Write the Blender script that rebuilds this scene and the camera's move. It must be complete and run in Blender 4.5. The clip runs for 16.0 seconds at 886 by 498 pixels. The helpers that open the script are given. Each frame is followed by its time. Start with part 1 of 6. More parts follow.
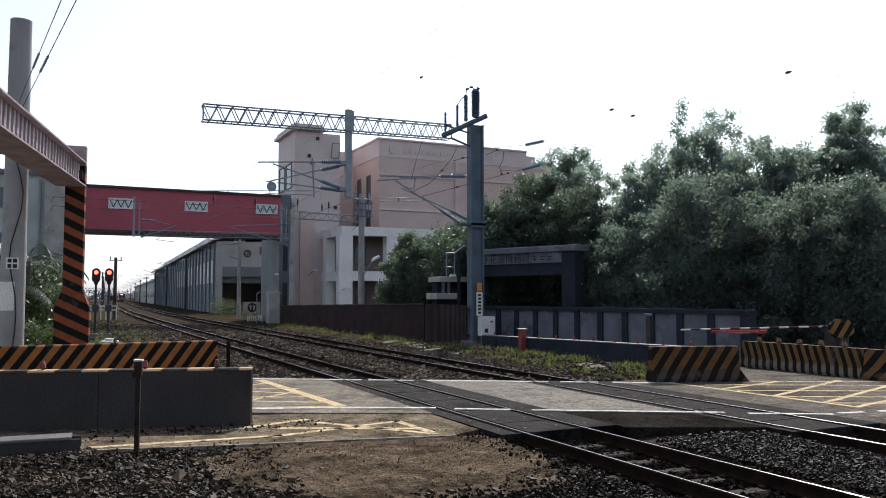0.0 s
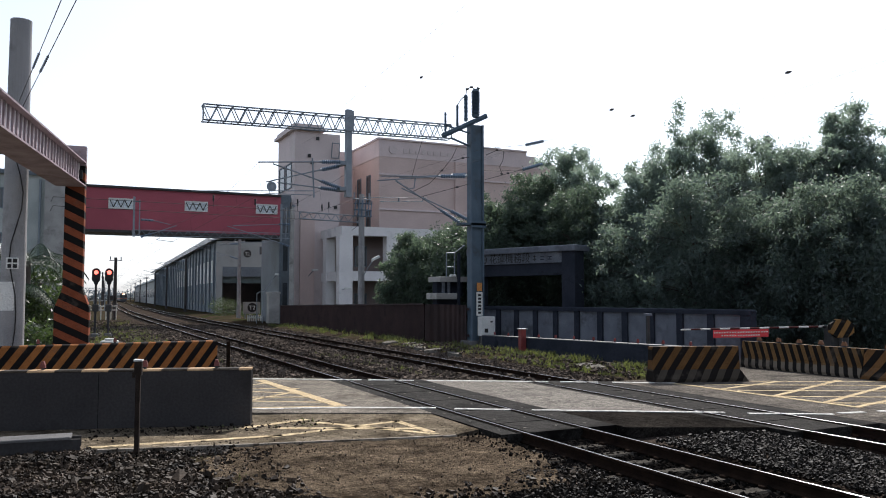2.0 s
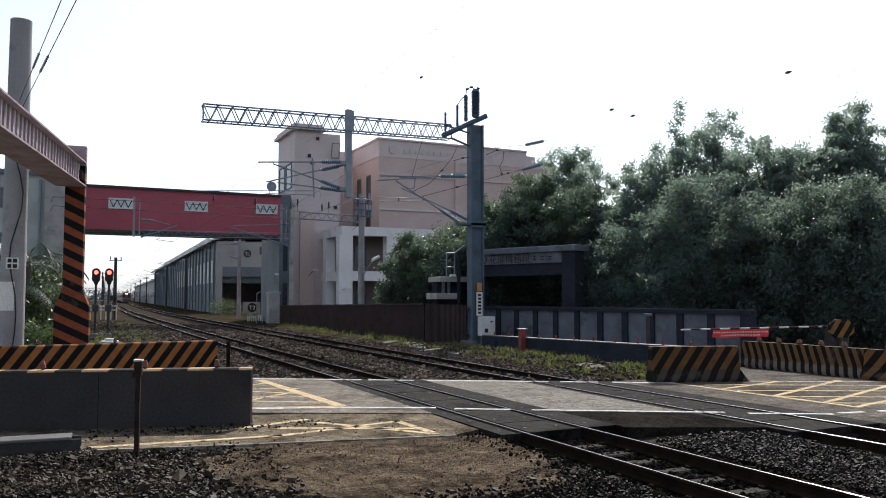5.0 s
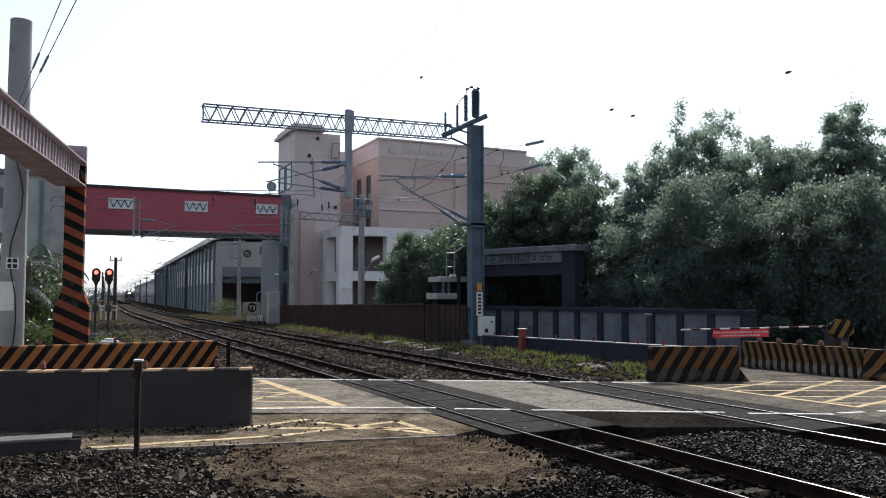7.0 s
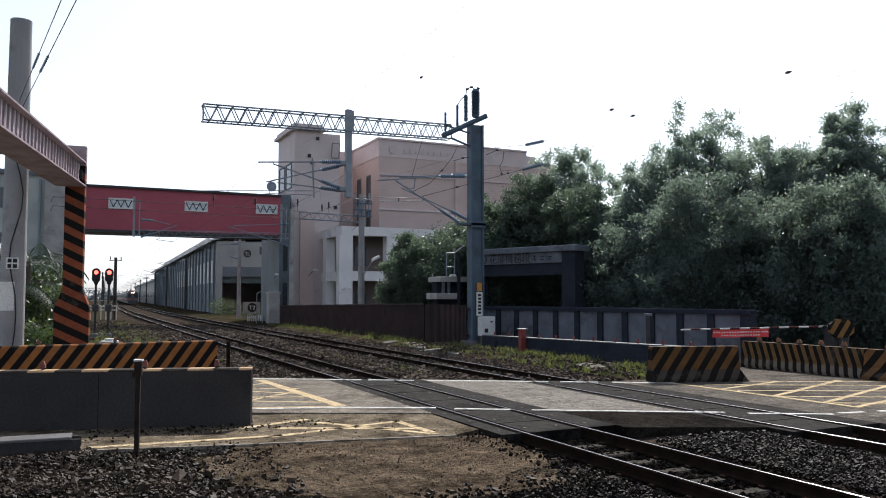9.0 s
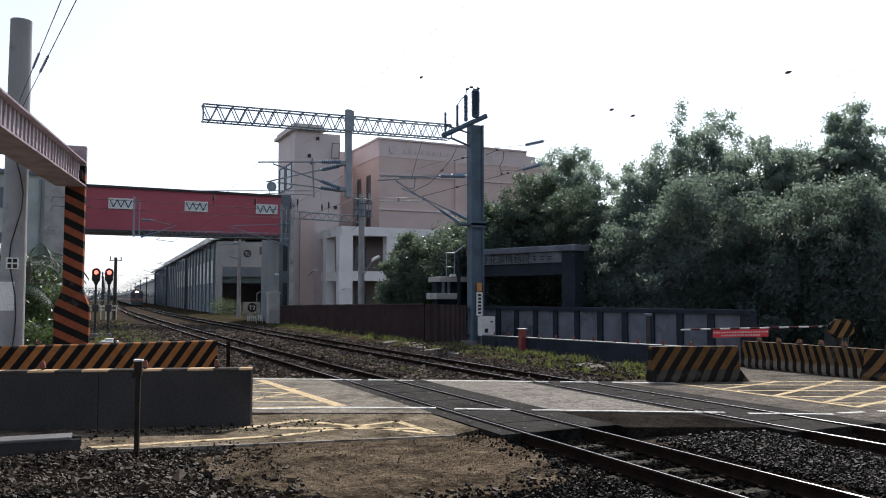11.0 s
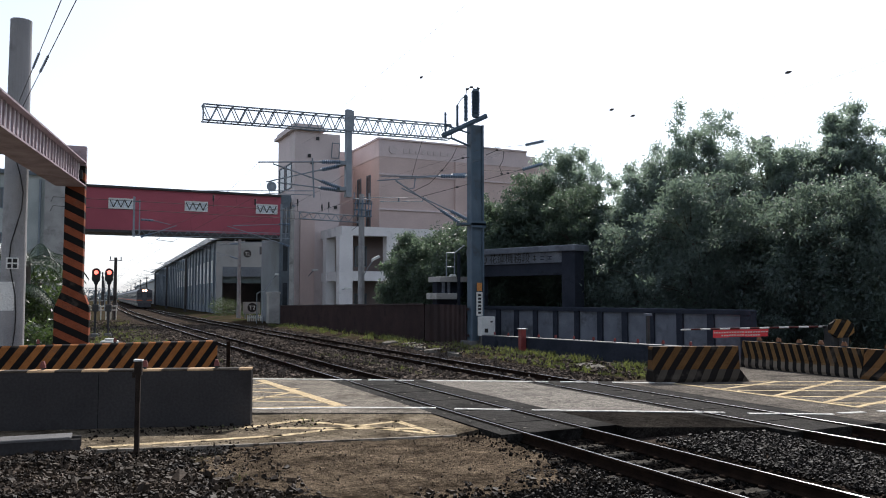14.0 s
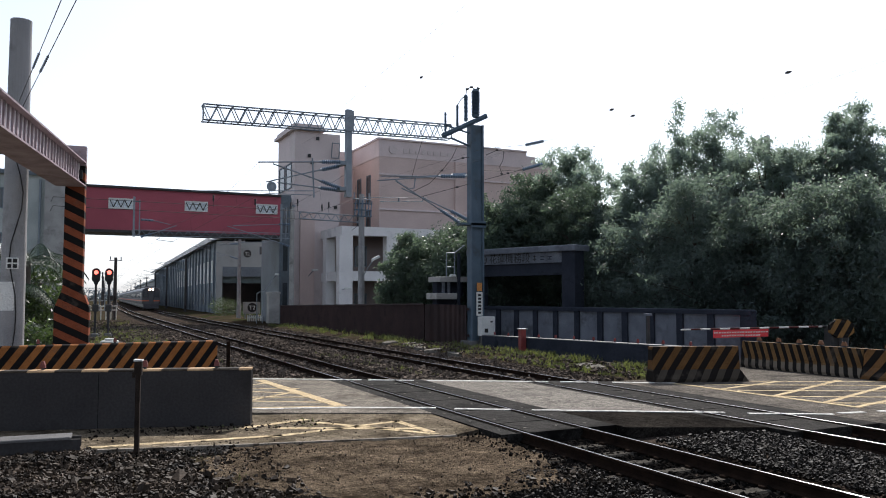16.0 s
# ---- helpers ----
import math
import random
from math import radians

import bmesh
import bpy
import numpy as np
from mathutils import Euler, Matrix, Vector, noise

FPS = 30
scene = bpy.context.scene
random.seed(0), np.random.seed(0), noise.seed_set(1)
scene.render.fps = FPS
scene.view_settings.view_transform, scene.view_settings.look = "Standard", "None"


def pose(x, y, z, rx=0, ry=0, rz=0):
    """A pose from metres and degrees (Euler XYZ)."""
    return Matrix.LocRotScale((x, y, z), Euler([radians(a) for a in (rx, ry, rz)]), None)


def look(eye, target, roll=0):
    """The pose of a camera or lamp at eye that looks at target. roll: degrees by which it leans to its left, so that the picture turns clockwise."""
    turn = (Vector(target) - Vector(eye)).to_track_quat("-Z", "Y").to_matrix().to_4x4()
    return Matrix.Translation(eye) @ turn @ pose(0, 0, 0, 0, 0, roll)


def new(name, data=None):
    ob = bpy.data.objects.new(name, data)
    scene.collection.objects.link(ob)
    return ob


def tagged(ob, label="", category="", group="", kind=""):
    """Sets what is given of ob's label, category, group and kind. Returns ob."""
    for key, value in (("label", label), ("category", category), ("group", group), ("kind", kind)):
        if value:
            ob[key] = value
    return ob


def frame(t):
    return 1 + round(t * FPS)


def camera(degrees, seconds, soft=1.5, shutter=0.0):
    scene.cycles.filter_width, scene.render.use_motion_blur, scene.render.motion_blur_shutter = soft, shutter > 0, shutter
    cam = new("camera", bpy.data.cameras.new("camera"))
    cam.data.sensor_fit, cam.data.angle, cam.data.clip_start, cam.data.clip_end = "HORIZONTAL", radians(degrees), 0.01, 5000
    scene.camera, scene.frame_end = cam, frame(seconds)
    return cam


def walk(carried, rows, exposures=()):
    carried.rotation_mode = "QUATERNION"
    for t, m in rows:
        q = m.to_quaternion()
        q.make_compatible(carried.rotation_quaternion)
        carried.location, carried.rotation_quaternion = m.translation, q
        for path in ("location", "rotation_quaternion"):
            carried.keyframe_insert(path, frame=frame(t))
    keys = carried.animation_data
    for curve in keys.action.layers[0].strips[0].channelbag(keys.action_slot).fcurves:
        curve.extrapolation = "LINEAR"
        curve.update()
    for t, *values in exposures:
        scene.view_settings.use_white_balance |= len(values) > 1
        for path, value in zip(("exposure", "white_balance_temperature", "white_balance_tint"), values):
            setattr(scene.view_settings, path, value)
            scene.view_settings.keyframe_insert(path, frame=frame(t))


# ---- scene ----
cam = camera(58.5, 16.0, soft=1.0)
CAM = look((0, 0, 2.1), (0.43129 * 10, 0.9002 * 10, 2.1 + 0.06071 * 10))
walk(cam, [(0.0, CAM), (16.0, CAM)], exposures=[(0.0, 0.42, 5950, 11), (16.0, 0.42, 5950, 11)])

# ---- light ----
SUN_AZ, SUN_EL = 38.0, 46.0     # degrees from +y towards +x, and above the horizon
world = bpy.data.worlds.new("world")
scene.world = world
world.use_nodes = True
wn, wl = world.node_tree.nodes, world.node_tree.links
sky = wn.new("ShaderNodeTexSky")
sky.sky_type = 'NISHITA'
sky.sun_disc = False
sky.sun_elevation, sky.sun_rotation = radians(SUN_EL), radians(SUN_AZ)
sky.air_density, sky.dust_density, sky.ozone_density = 1.0, 1.5, 2.0
haze = wn.new("ShaderNodeHueSaturation")      # a thin white haze takes the blue out of the sky
haze.inputs["Saturation"].default_value = 0.35
wl.new(sky.outputs[0], haze.inputs["Color"])
wl.new(haze.outputs[0], wn["Background"].inputs[0])
wn["Background"].inputs[1].default_value = 0.13
sun = new("sun", bpy.data.lights.new("sun", 'SUN'))
sun.data.energy, sun.data.angle, sun.data.color = 5.0, radians(0.6), (1.0, 0.91, 0.79)
sd = Vector((math.sin(radians(SUN_AZ)) * math.cos(radians(SUN_EL)), math.cos(radians(SUN_AZ)) * math.cos(radians(SUN_EL)), math.sin(radians(SUN_EL))))
sun.matrix_world = look((0, 0, 60), Vector((0, 0, 60)) - sd)


# ---- materials ----
def rgba(c):
    return (*c, 1.0)


def material(name, c1, c2, scale=6.0, fine=60.0, rough=0.8, metal=0.0, bump=0.3, stain=None, stain_scale=0.7, stain_cut=0.55, rand=0.0, spec=0.4, coords="Object", dist=0.01, grain=(0.72, 1.25), speck=0.0):
    """Base colour from c1 to c2 in coarse noise, a finer grain over it, wide stains, and a fine relief."""
    m = bpy.data.materials.new(name)
    m.use_nodes = True
    n, l = m.node_tree.nodes, m.node_tree.links
    b = n["Principled BSDF"]
    co = n.new("ShaderNodeTexCoord")

    def tex(s, d=4.0):
        t = n.new("ShaderNodeTexNoise")
        t.inputs["Scale"].default_value, t.inputs["Detail"].default_value = s, d
        l.new(co.outputs[coords], t.inputs["Vector"])
        return t
    big, small = tex(scale), tex(fine, 2.0)
    ramp = n.new("ShaderNodeMapRange")
    ramp.inputs[1].default_value, ramp.inputs[2].default_value = 0.32, 0.68
    l.new(big.outputs[0], ramp.inputs[0])
    mix = n.new("ShaderNodeMix")
    mix.data_type = 'RGBA'
    mix.inputs[6].default_value, mix.inputs[7].default_value = rgba(c1), rgba(c2)
    l.new(ramp.outputs[0], mix.inputs[0])
    g = n.new("ShaderNodeMapRange")
    g.inputs[1].default_value, g.inputs[2].default_value, g.inputs[3].default_value, g.inputs[4].default_value = 0.3, 0.7, *grain
    l.new(small.outputs[0], g.inputs[0])
    mul = n.new("ShaderNodeMix")
    mul.data_type, mul.blend_type = 'RGBA', 'MULTIPLY'
    mul.inputs[0].default_value = 1.0
    l.new(mix.outputs[2], mul.inputs[6])
    l.new(g.outputs[0], mul.inputs[7])
    out = mul.outputs[2]
    if speck:
        # worn aggregate, pale and dark chips of two or three centimetres
        ch = n.new("ShaderNodeTexVoronoi")
        ch.inputs["Scale"].default_value = 42.0
        l.new(co.outputs[coords], ch.inputs["Vector"])
        cr = n.new("ShaderNodeMapRange")
        cr.inputs[3].default_value, cr.inputs[4].default_value = 1.0 - speck, 1.0 + speck
        sc = n.new("ShaderNodeSeparateColor")
        l.new(ch.outputs["Color"], sc.inputs[0])
        l.new(sc.outputs[0], cr.inputs[0])
        mid = tex(7.0, 10.0)
        mr = n.new("ShaderNodeMapRange")
        mr.inputs[1].default_value, mr.inputs[2].default_value, mr.inputs[3].default_value, mr.inputs[4].default_value = 0.3, 0.7, 1.0 - 0.8 * speck, 1.0 + 0.8 * speck
        l.new(mid.outputs[0], mr.inputs[0])
        for src in (cr, mr):
            sm = n.new("ShaderNodeMix")
            sm.data_type, sm.blend_type = 'RGBA', 'MULTIPLY'
            sm.inputs[0].default_value = 1.0
            l.new(out, sm.inputs[6])
            l.new(src.outputs[0], sm.inputs[7])
            out = sm.outputs[2]
    if stain:
        w = tex(stain_scale, 9.0)
        w.inputs["Roughness"].default_value = 0.68
        r = n.new("ShaderNodeMapRange")
        r.inputs[1].default_value, r.inputs[2].default_value = stain_cut, stain_cut + 0.12
        l.new(w.outputs[0], r.inputs[0])
        s = n.new("ShaderNodeMix")
        s.data_type = 'RGBA'
        s.inputs[7].default_value = rgba(stain)
        l.new(r.outputs[0], s.inputs[0])
        l.new(out, s.inputs[6])
        out = s.outputs[2]
    if rand:
        oi = n.new("ShaderNodeObjectInfo")
        ge = n.new("ShaderNodeNewGeometry")
        add = n.new("ShaderNodeMath")
        add.operation = 'ADD'
        l.new(oi.outputs["Random"], add.inputs[0])
        l.new(ge.outputs["Random Per Island"], add.inputs[1])
        rr = n.new("ShaderNodeMapRange")
        rr.inputs[2].default_value, rr.inputs[3].default_value, rr.inputs[4].default_value = 2.0, 1.0 - rand, 1.0 + rand
        l.new(add.outputs[0], rr.inputs[0])
        mm = n.new("ShaderNodeMix")
        mm.data_type, mm.blend_type = 'RGBA', 'MULTIPLY'
        mm.inputs[0].default_value = 1.0
        l.new(out, mm.inputs[6])
        l.new(rr.outputs[0], mm.inputs[7])
        out = mm.outputs[2]
    l.new(out, b.inputs["Base Color"])
    b.inputs["Roughness"].default_value, b.inputs["Metallic"].default_value = rough, metal
    b.inputs["Specular IOR Level"].default_value = spec
    if bump:
        bp = n.new("ShaderNodeBump")
        bp.inputs["Strength"].default_value, bp.inputs["Distance"].default_value = bump, dist
        l.new(small.outputs[0], bp.inputs["Height"])
        l.new(bp.outputs[0], b.inputs["Normal"])
    return m


def striped(name, ca, cb, period, ax, az, offset=0.0, rough=0.7, below=None, cbelow=None, axis="X"):
    """Painted slanting stripes, worn in patches; under the height 'below' the light stripe takes another colour."""
    m = material(name, ca, tuple(0.7 * v for v in ca), 3.0, 50.0, rough, bump=0.2, spec=0.06)
    n, l = m.node_tree.nodes, m.node_tree.links
    b = n["Principled BSDF"]
    src = b.inputs["Base Color"].links[0].from_socket
    co = n.new("ShaderNodeTexCoord")
    sep = n.new("ShaderNodeSeparateXYZ")
    l.new(co.outputs["Object"], sep.inputs[0])
    a = n.new("ShaderNodeMath")
    a.operation = 'MULTIPLY'
    a.inputs[1].default_value = ax / period
    l.new(sep.outputs[axis], a.inputs[0])
    c = n.new("ShaderNodeMath")
    c.operation = 'MULTIPLY_ADD'
    c.inputs[1].default_value = az / period
    l.new(sep.outputs["Z"], c.inputs[0])
    l.new(a.outputs[0], c.inputs[2])
    d = n.new("ShaderNodeMath")
    d.operation = 'ADD'
    d.inputs[1].default_value = offset + 100.0
    l.new(c.outputs[0], d.inputs[0])
    fr = n.new("ShaderNodeMath")
    fr.operation = 'FRACT'
    l.new(d.outputs[0], fr.inputs[0])
    st = n.new("ShaderNodeMapRange")
    st.inputs[1].default_value, st.inputs[2].default_value = 0.49, 0.51
    l.new(fr.outputs[0], st.inputs[0])
    light = src
    if below is not None:
        lt = n.new("ShaderNodeMath")
        lt.operation = 'LESS_THAN'
        lt.inputs[1].default_value = below
        l.new(sep.outputs["Z"], lt.inputs[0])
        lm = n.new("ShaderNodeMix")
        lm.data_type = 'RGBA'
        lm.inputs[7].default_value = rgba(cbelow)
        l.new(lt.outputs[0], lm.inputs[0])
        l.new(src, lm.inputs[6])
        light = lm.outputs[2]
    mx = n.new("ShaderNodeMix")
    mx.data_type = 'RGBA'
    mx.inputs[7].default_value = rgba(cb)
    l.new(st.outputs[0], mx.inputs[0])
    l.new(light, mx.inputs[6])
    # scuffs of bare concrete and dirt
    w = n.new("ShaderNodeTexNoise")
    w.inputs["Scale"].default_value, w.inputs["Detail"].default_value = 2.6, 8.0
    l.new(co.outputs["Object"], w.inputs["Vector"])
    wr = n.new("ShaderNodeMapRange")
    wr.inputs[1].default_value, wr.inputs[2].default_value, wr.inputs[4].default_value = 0.58, 0.72, 0.6
    l.new(w.outputs[0], wr.inputs[0])
    wm = n.new("ShaderNodeMix")
    wm.data_type = 'RGBA'
    wm.inputs[7].default_value = (0.09, 0.075, 0.06, 1)
    l.new(wr.outputs[0], wm.inputs[0])
    l.new(mx.outputs[2], wm.inputs[6])
    l.new(wm.outputs[2], b.inputs["Base Color"])
    return m


def glowing(name, c, strength):
    m = bpy.data.materials.new(name)
    m.use_nodes = True
    b = m.node_tree.nodes["Principled BSDF"]
    b.inputs["Base Color"].default_value = rgba(c)
    b.inputs["Emission Color"].default_value, b.inputs["Emission Strength"].default_value = rgba(c), strength
    return m


def leafy(name, c1, c2, thin=0.35):
    m = material(name, c1, c2, 0.9, 9.0, 0.48, bump=0.0, rand=0.6, spec=0.3)
    n, l = m.node_tree.nodes, m.node_tree.links
    b = n["Principled BSDF"]
    tr = n.new("ShaderNodeBsdfTranslucent")
    tr.inputs[0].default_value = (c2[0] * 2.2, c2[1] * 2.3, c2[2] * 1.6, 1)
    ms = n.new("ShaderNodeMixShader")
    ms.inputs[0].default_value = thin
    l.new(b.outputs[0], ms.inputs[1])
    l.new(tr.outputs[0], ms.inputs[2])
    l.new(ms.outputs[0], n["Material Output"].inputs[0])
    return m


ASPHALT = material("asphalt", (0.1113, 0.1002, 0.08652), (0.1856, 0.1663, 0.1388), 1.3, 160, 0.72, bump=0.5, stain=(0.06181, 0.05468, 0.04628), stain_scale=0.45, stain_cut=0.54, spec=0.0, grain=(0.4, 1.7), speck=0.4)
ASPHALT_FAR = material("darker asphalt", (0.075, 0.068, 0.06), (0.125, 0.112, 0.096), 1.3, 160, 0.8, bump=0.5, stain=(0.045, 0.041, 0.036), stain_scale=0.5, stain_cut=0.52, spec=0.0, grain=(0.4, 1.7), speck=0.4)
CONCRETE_DECK = material("worn concrete deck", (0.124, 0.1147, 0.1023), (0.186, 0.1708, 0.1502), 1.6, 120, 0.65, bump=0.4, stain=(0.07441, 0.06786, 0.05985), stain_scale=0.8, stain_cut=0.56, spec=0.0, grain=(0.4, 1.7), speck=0.4)
RUBBER = material("worn crossing panel", (0.015, 0.014, 0.013), (0.034, 0.032, 0.029), 0.9, 90, 0.85, bump=0.5, stain=(0.007, 0.0066, 0.006), stain_scale=0.9, stain_cut=0.5, spec=0.03, grain=(0.4, 1.7), speck=0.4)
DIRT = material("dirty apron", (0.056, 0.043, 0.030), (0.125, 0.097, 0.068), 1.4, 120, 0.9, bump=1.0, stain=(0.024, 0.0185, 0.0135), stain_scale=0.9, stain_cut=0.52, dist=0.03, spec=0.0, grain=(0.3, 1.9), speck=0.5)
SOIL = material("soil", (0.02625, 0.0207, 0.01512), (0.0525, 0.0414, 0.02835), 0.35, 18, 0.95, bump=0.8, stain=(0.0225, 0.02898, 0.00945), stain_scale=0.22, stain_cut=0.5, dist=0.03, spec=0.0, grain=(0.4, 1.7))
BALLAST_BED = material("ballast bed", (0.023, 0.0189, 0.016), (0.0575, 0.0462, 0.038), 3.0, 22, 0.95, bump=1.0, dist=0.05, spec=0.0, grain=(0.4, 1.7))
STONE = material("ballast stone", (0.0075, 0.0058, 0.0043), (0.062, 0.046, 0.033), 2.0, 40, 0.6, bump=0.4, rand=0.9, spec=0.1)
STONE_MID = material("dark ballast stone", (0.004, 0.0034, 0.0028), (0.03, 0.025, 0.02), 2.0, 40, 0.6, bump=0.4, rand=0.9, spec=0.08)
STONE_FAR = material("brown ballast stone", (0.055, 0.045, 0.038), (0.17, 0.14, 0.115), 2.0, 40, 0.9, bump=0.3, rand=0.8, spec=0.0)
ASPHALT_BLACK = material("black asphalt with paler blotches", (0.009, 0.0082, 0.0075), (0.022, 0.0195, 0.017), 1.3, 120, 0.95, bump=0.5, stain=(0.034, 0.029, 0.024), stain_scale=0.6, stain_cut=0.58, spec=0.0, grain=(0.4, 1.7), speck=0.5)
STONE_DARK = material("blackish ballast stone", (0.0063, 0.00585, 0.0054), (0.0153, 0.0135, 0.01215), 2.0, 40, 0.7, bump=0.3, rand=0.5, spec=0.0)
SLEEPER = material("concrete sleeper", (0.042, 0.039, 0.034), (0.085, 0.077, 0.067), 2.0, 60, 0.85, bump=0.4, stain=(0.03, 0.026, 0.021), stain_scale=3.0, spec=0.0)
SLAB_GREY = material("dirty slab concrete", (0.12, 0.112, 0.10), (0.22, 0.205, 0.18), 3.0, 60, 0.85, bump=0.4, stain=(0.06, 0.055, 0.045), stain_scale=4.0, stain_cut=0.5, spec=0.0)
KERB = material("worn kerb edge", (0.20, 0.18, 0.15), (0.30, 0.27, 0.23), 4.0, 60, 0.85, bump=0.4, stain=(0.06, 0.05, 0.04), stain_scale=3.0, stain_cut=0.5, spec=0.0)
GROOVE = material("black groove", (0.004, 0.004, 0.0036), (0.008, 0.0075, 0.007), 3.0, 40, 0.95, bump=0.0, spec=0.0)
# paler copy of the dirt, with the apron's sunlight in its colour
APRON = material("apron dirt in a sunlit tone", (0.085, 0.070, 0.050), (0.165, 0.137, 0.10), 1.6, 120, 0.9, bump=0.8, stain=(0.04, 0.032, 0.024), stain_scale=1.1, stain_cut=0.54, dist=0.02, spec=0.0, grain=(0.4, 1.7), speck=0.4)
RAIL_SIDE = material("rusty rail", (0.01225, 0.00875, 0.007), (0.02625, 0.0168, 0.0119), 5.0, 90, 0.95, bump=0.4, spec=0.02)
RAIL_TOP = material("polished rail head", (0.30, 0.295, 0.29), (0.38, 0.37, 0.36), 8.0, 200, 0.15, metal=1.0, bump=0.05)
WHITE_LINE = material("worn white road paint", (0.42, 0.41, 0.385), (0.56, 0.55, 0.52), 3.0, 70, 0.7, bump=0.2, stain=(0.14, 0.135, 0.125), stain_scale=5.0, stain_cut=0.52, spec=0.0, speck=0.3)
YELLOW_LINE = material("worn yellow road paint", (0.40, 0.315, 0.19), (0.50, 0.40, 0.255), 3.0, 70, 0.7, bump=0.2, stain=(0.11, 0.092, 0.066), stain_scale=5.0, stain_cut=0.53, spec=0.0, speck=0.3)
CONCRETE = material("weathered concrete", (0.11, 0.108, 0.108), (0.16, 0.156, 0.154), 1.2, 60, 0.85, bump=0.4, stain=(0.065, 0.064, 0.064), stain_scale=1.2, stain_cut=0.56, spec=0.0)
ANNEX_WALL = material("green grey rendered wall", (0.34, 0.37, 0.355), (0.46, 0.49, 0.47), 0.6, 30, 0.8, bump=0.2, stain=(0.24, 0.26, 0.245), stain_scale=0.4)
POLE_GREY = material("grey pole concrete", (0.24, 0.24, 0.245), (0.33, 0.325, 0.325), 1.2, 60, 0.85, bump=0.3, stain=(0.16, 0.16, 0.16), stain_scale=0.9)
# the bright sky that glass would reflect is painted into this pale colour
PANE_PALE = material("window glass in pale sky colour", (0.55, 0.60, 0.64), (0.68, 0.72, 0.75), 0.8, 10, 0.2, bump=0.0, spec=0.7)
CONCRETE_PALE = material("pale pole concrete", (0.30, 0.295, 0.28), (0.40, 0.39, 0.37), 1.5, 60, 0.8, bump=0.3, stain=(0.2, 0.195, 0.18), stain_scale=1.0)
STRIPE_YB = striped("yellow and black barrier paint", (0.31, 0.125, 0.04), (0.010, 0.009, 0.009), 0.38, 1.0, -0.72)
STRIPE_BLOCK = striped("yellow and black block paint", (0.125, 0.066, 0.026), (0.012, 0.010, 0.009), 0.38, 1.0, -0.72, below=0.3, cbelow=(0.055, 0.046, 0.036))
STRIPE_WALL = striped("yellow and black wall paint", (0.155, 0.09, 0.037), (0.010, 0.009, 0.008), 0.27, 1.0, 0.45, below=0.25, cbelow=(0.15, 0.125, 0.095))
STRIPE_RED = striped("orange red and black gate paint", (0.26, 0.078, 0.038), (0.011, 0.011, 0.011), 0.42, 0.5, 1.0)
# glare on the beam's web is put into this near white colour
GATE_WEB = material("grey web paled for glare", (0.66, 0.60, 0.61), (0.80, 0.75, 0.76), 1.4, 60, 0.6, bump=0.2, stain=(0.42, 0.28, 0.24), stain_scale=2.2)
# shade of the trees is put into this concrete's dark colour
CONCRETE_SHADED = material("dark concrete toned for shade", (0.02625, 0.03025, 0.0405), (0.04063, 0.04606, 0.06075), 1.2, 60, 0.9, bump=0.4, stain=(0.01875, 0.02131, 0.02869), stain_scale=1.2, stain_cut=0.56, spec=0.0)
BARRIER_GREY = material("dark barrier concrete", (0.044, 0.042, 0.043), (0.060, 0.057, 0.057), 0.8, 25, 0.9, bump=0.3, stain=(0.034, 0.032, 0.032), stain_scale=0.9, stain_cut=0.55, spec=0.0, grain=(0.85, 1.12))
# paler panel tone, with tree shade and bluish haze in its colour
CONCRETE_SHADED_PALE = material("panel concrete toned for shade and haze", (0.122, 0.1326, 0.1571), (0.1789, 0.1938, 0.2256), 1.2, 60, 0.9, bump=0.4, stain=(0.08944, 0.09691, 0.1109), stain_scale=0.9, stain_cut=0.52, spec=0.0)
STRIPE_EDGE = striped("worn yellow band paint", (0.42, 0.29, 0.17), (0.03, 0.025, 0.02), 0.83, 1.0, 0.0)
RED_WHITE = striped("red and white arm paint", (0.70, 0.68, 0.65), (0.07, 0.02, 0.02), 0.62, 1.0, 0.0)
GATE_RED = material("faded red gate paint", (0.25, 0.20, 0.215), (0.37, 0.31, 0.33), 2.2, 60, 0.7, bump=0.2, stain=(0.20, 0.12, 0.11), stain_scale=2.0, stain_cut=0.58, spec=0.2)
BRIDGE_RED = material("red bridge cladding", (0.342, 0.07125, 0.099), (0.399, 0.0855, 0.1155), 0.4, 30, 0.6, bump=0.1, stain=(0.2945, 0.0665, 0.088), stain_scale=0.3)
STEEL = material("grey galvanised steel", (0.20, 0.23, 0.26), (0.30, 0.33, 0.36), 2.0, 60, 0.55, metal=0.35, bump=0.15)
STEEL_BLUE = material("blue grey painted mast", (0.06, 0.095, 0.13), (0.09, 0.13, 0.17), 1.2, 50, 0.55, bump=0.15, stain=(0.055, 0.07, 0.082), stain_scale=1.0)
DARK_METAL = material("dark metal", (0.03, 0.03, 0.032), (0.06, 0.058, 0.056), 4.0, 60, 0.6, metal=0.3, bump=0.2)
RUST_FENCE = material("rusty corrugated fence", (0.032, 0.0185, 0.0185), (0.052, 0.030, 0.028), 1.0, 50, 0.8, bump=0.3, stain=(0.022, 0.0135, 0.0135), stain_scale=0.8)
PORCELAIN = material("blue grey insulator", (0.10, 0.15, 0.21), (0.16, 0.22, 0.29), 8.0, 60, 0.4, bump=0.0)
WIRE = material("dark wire", (0.03, 0.03, 0.03), (0.06, 0.055, 0.05), 6.0, 60, 0.6, metal=0.4, bump=0.0)
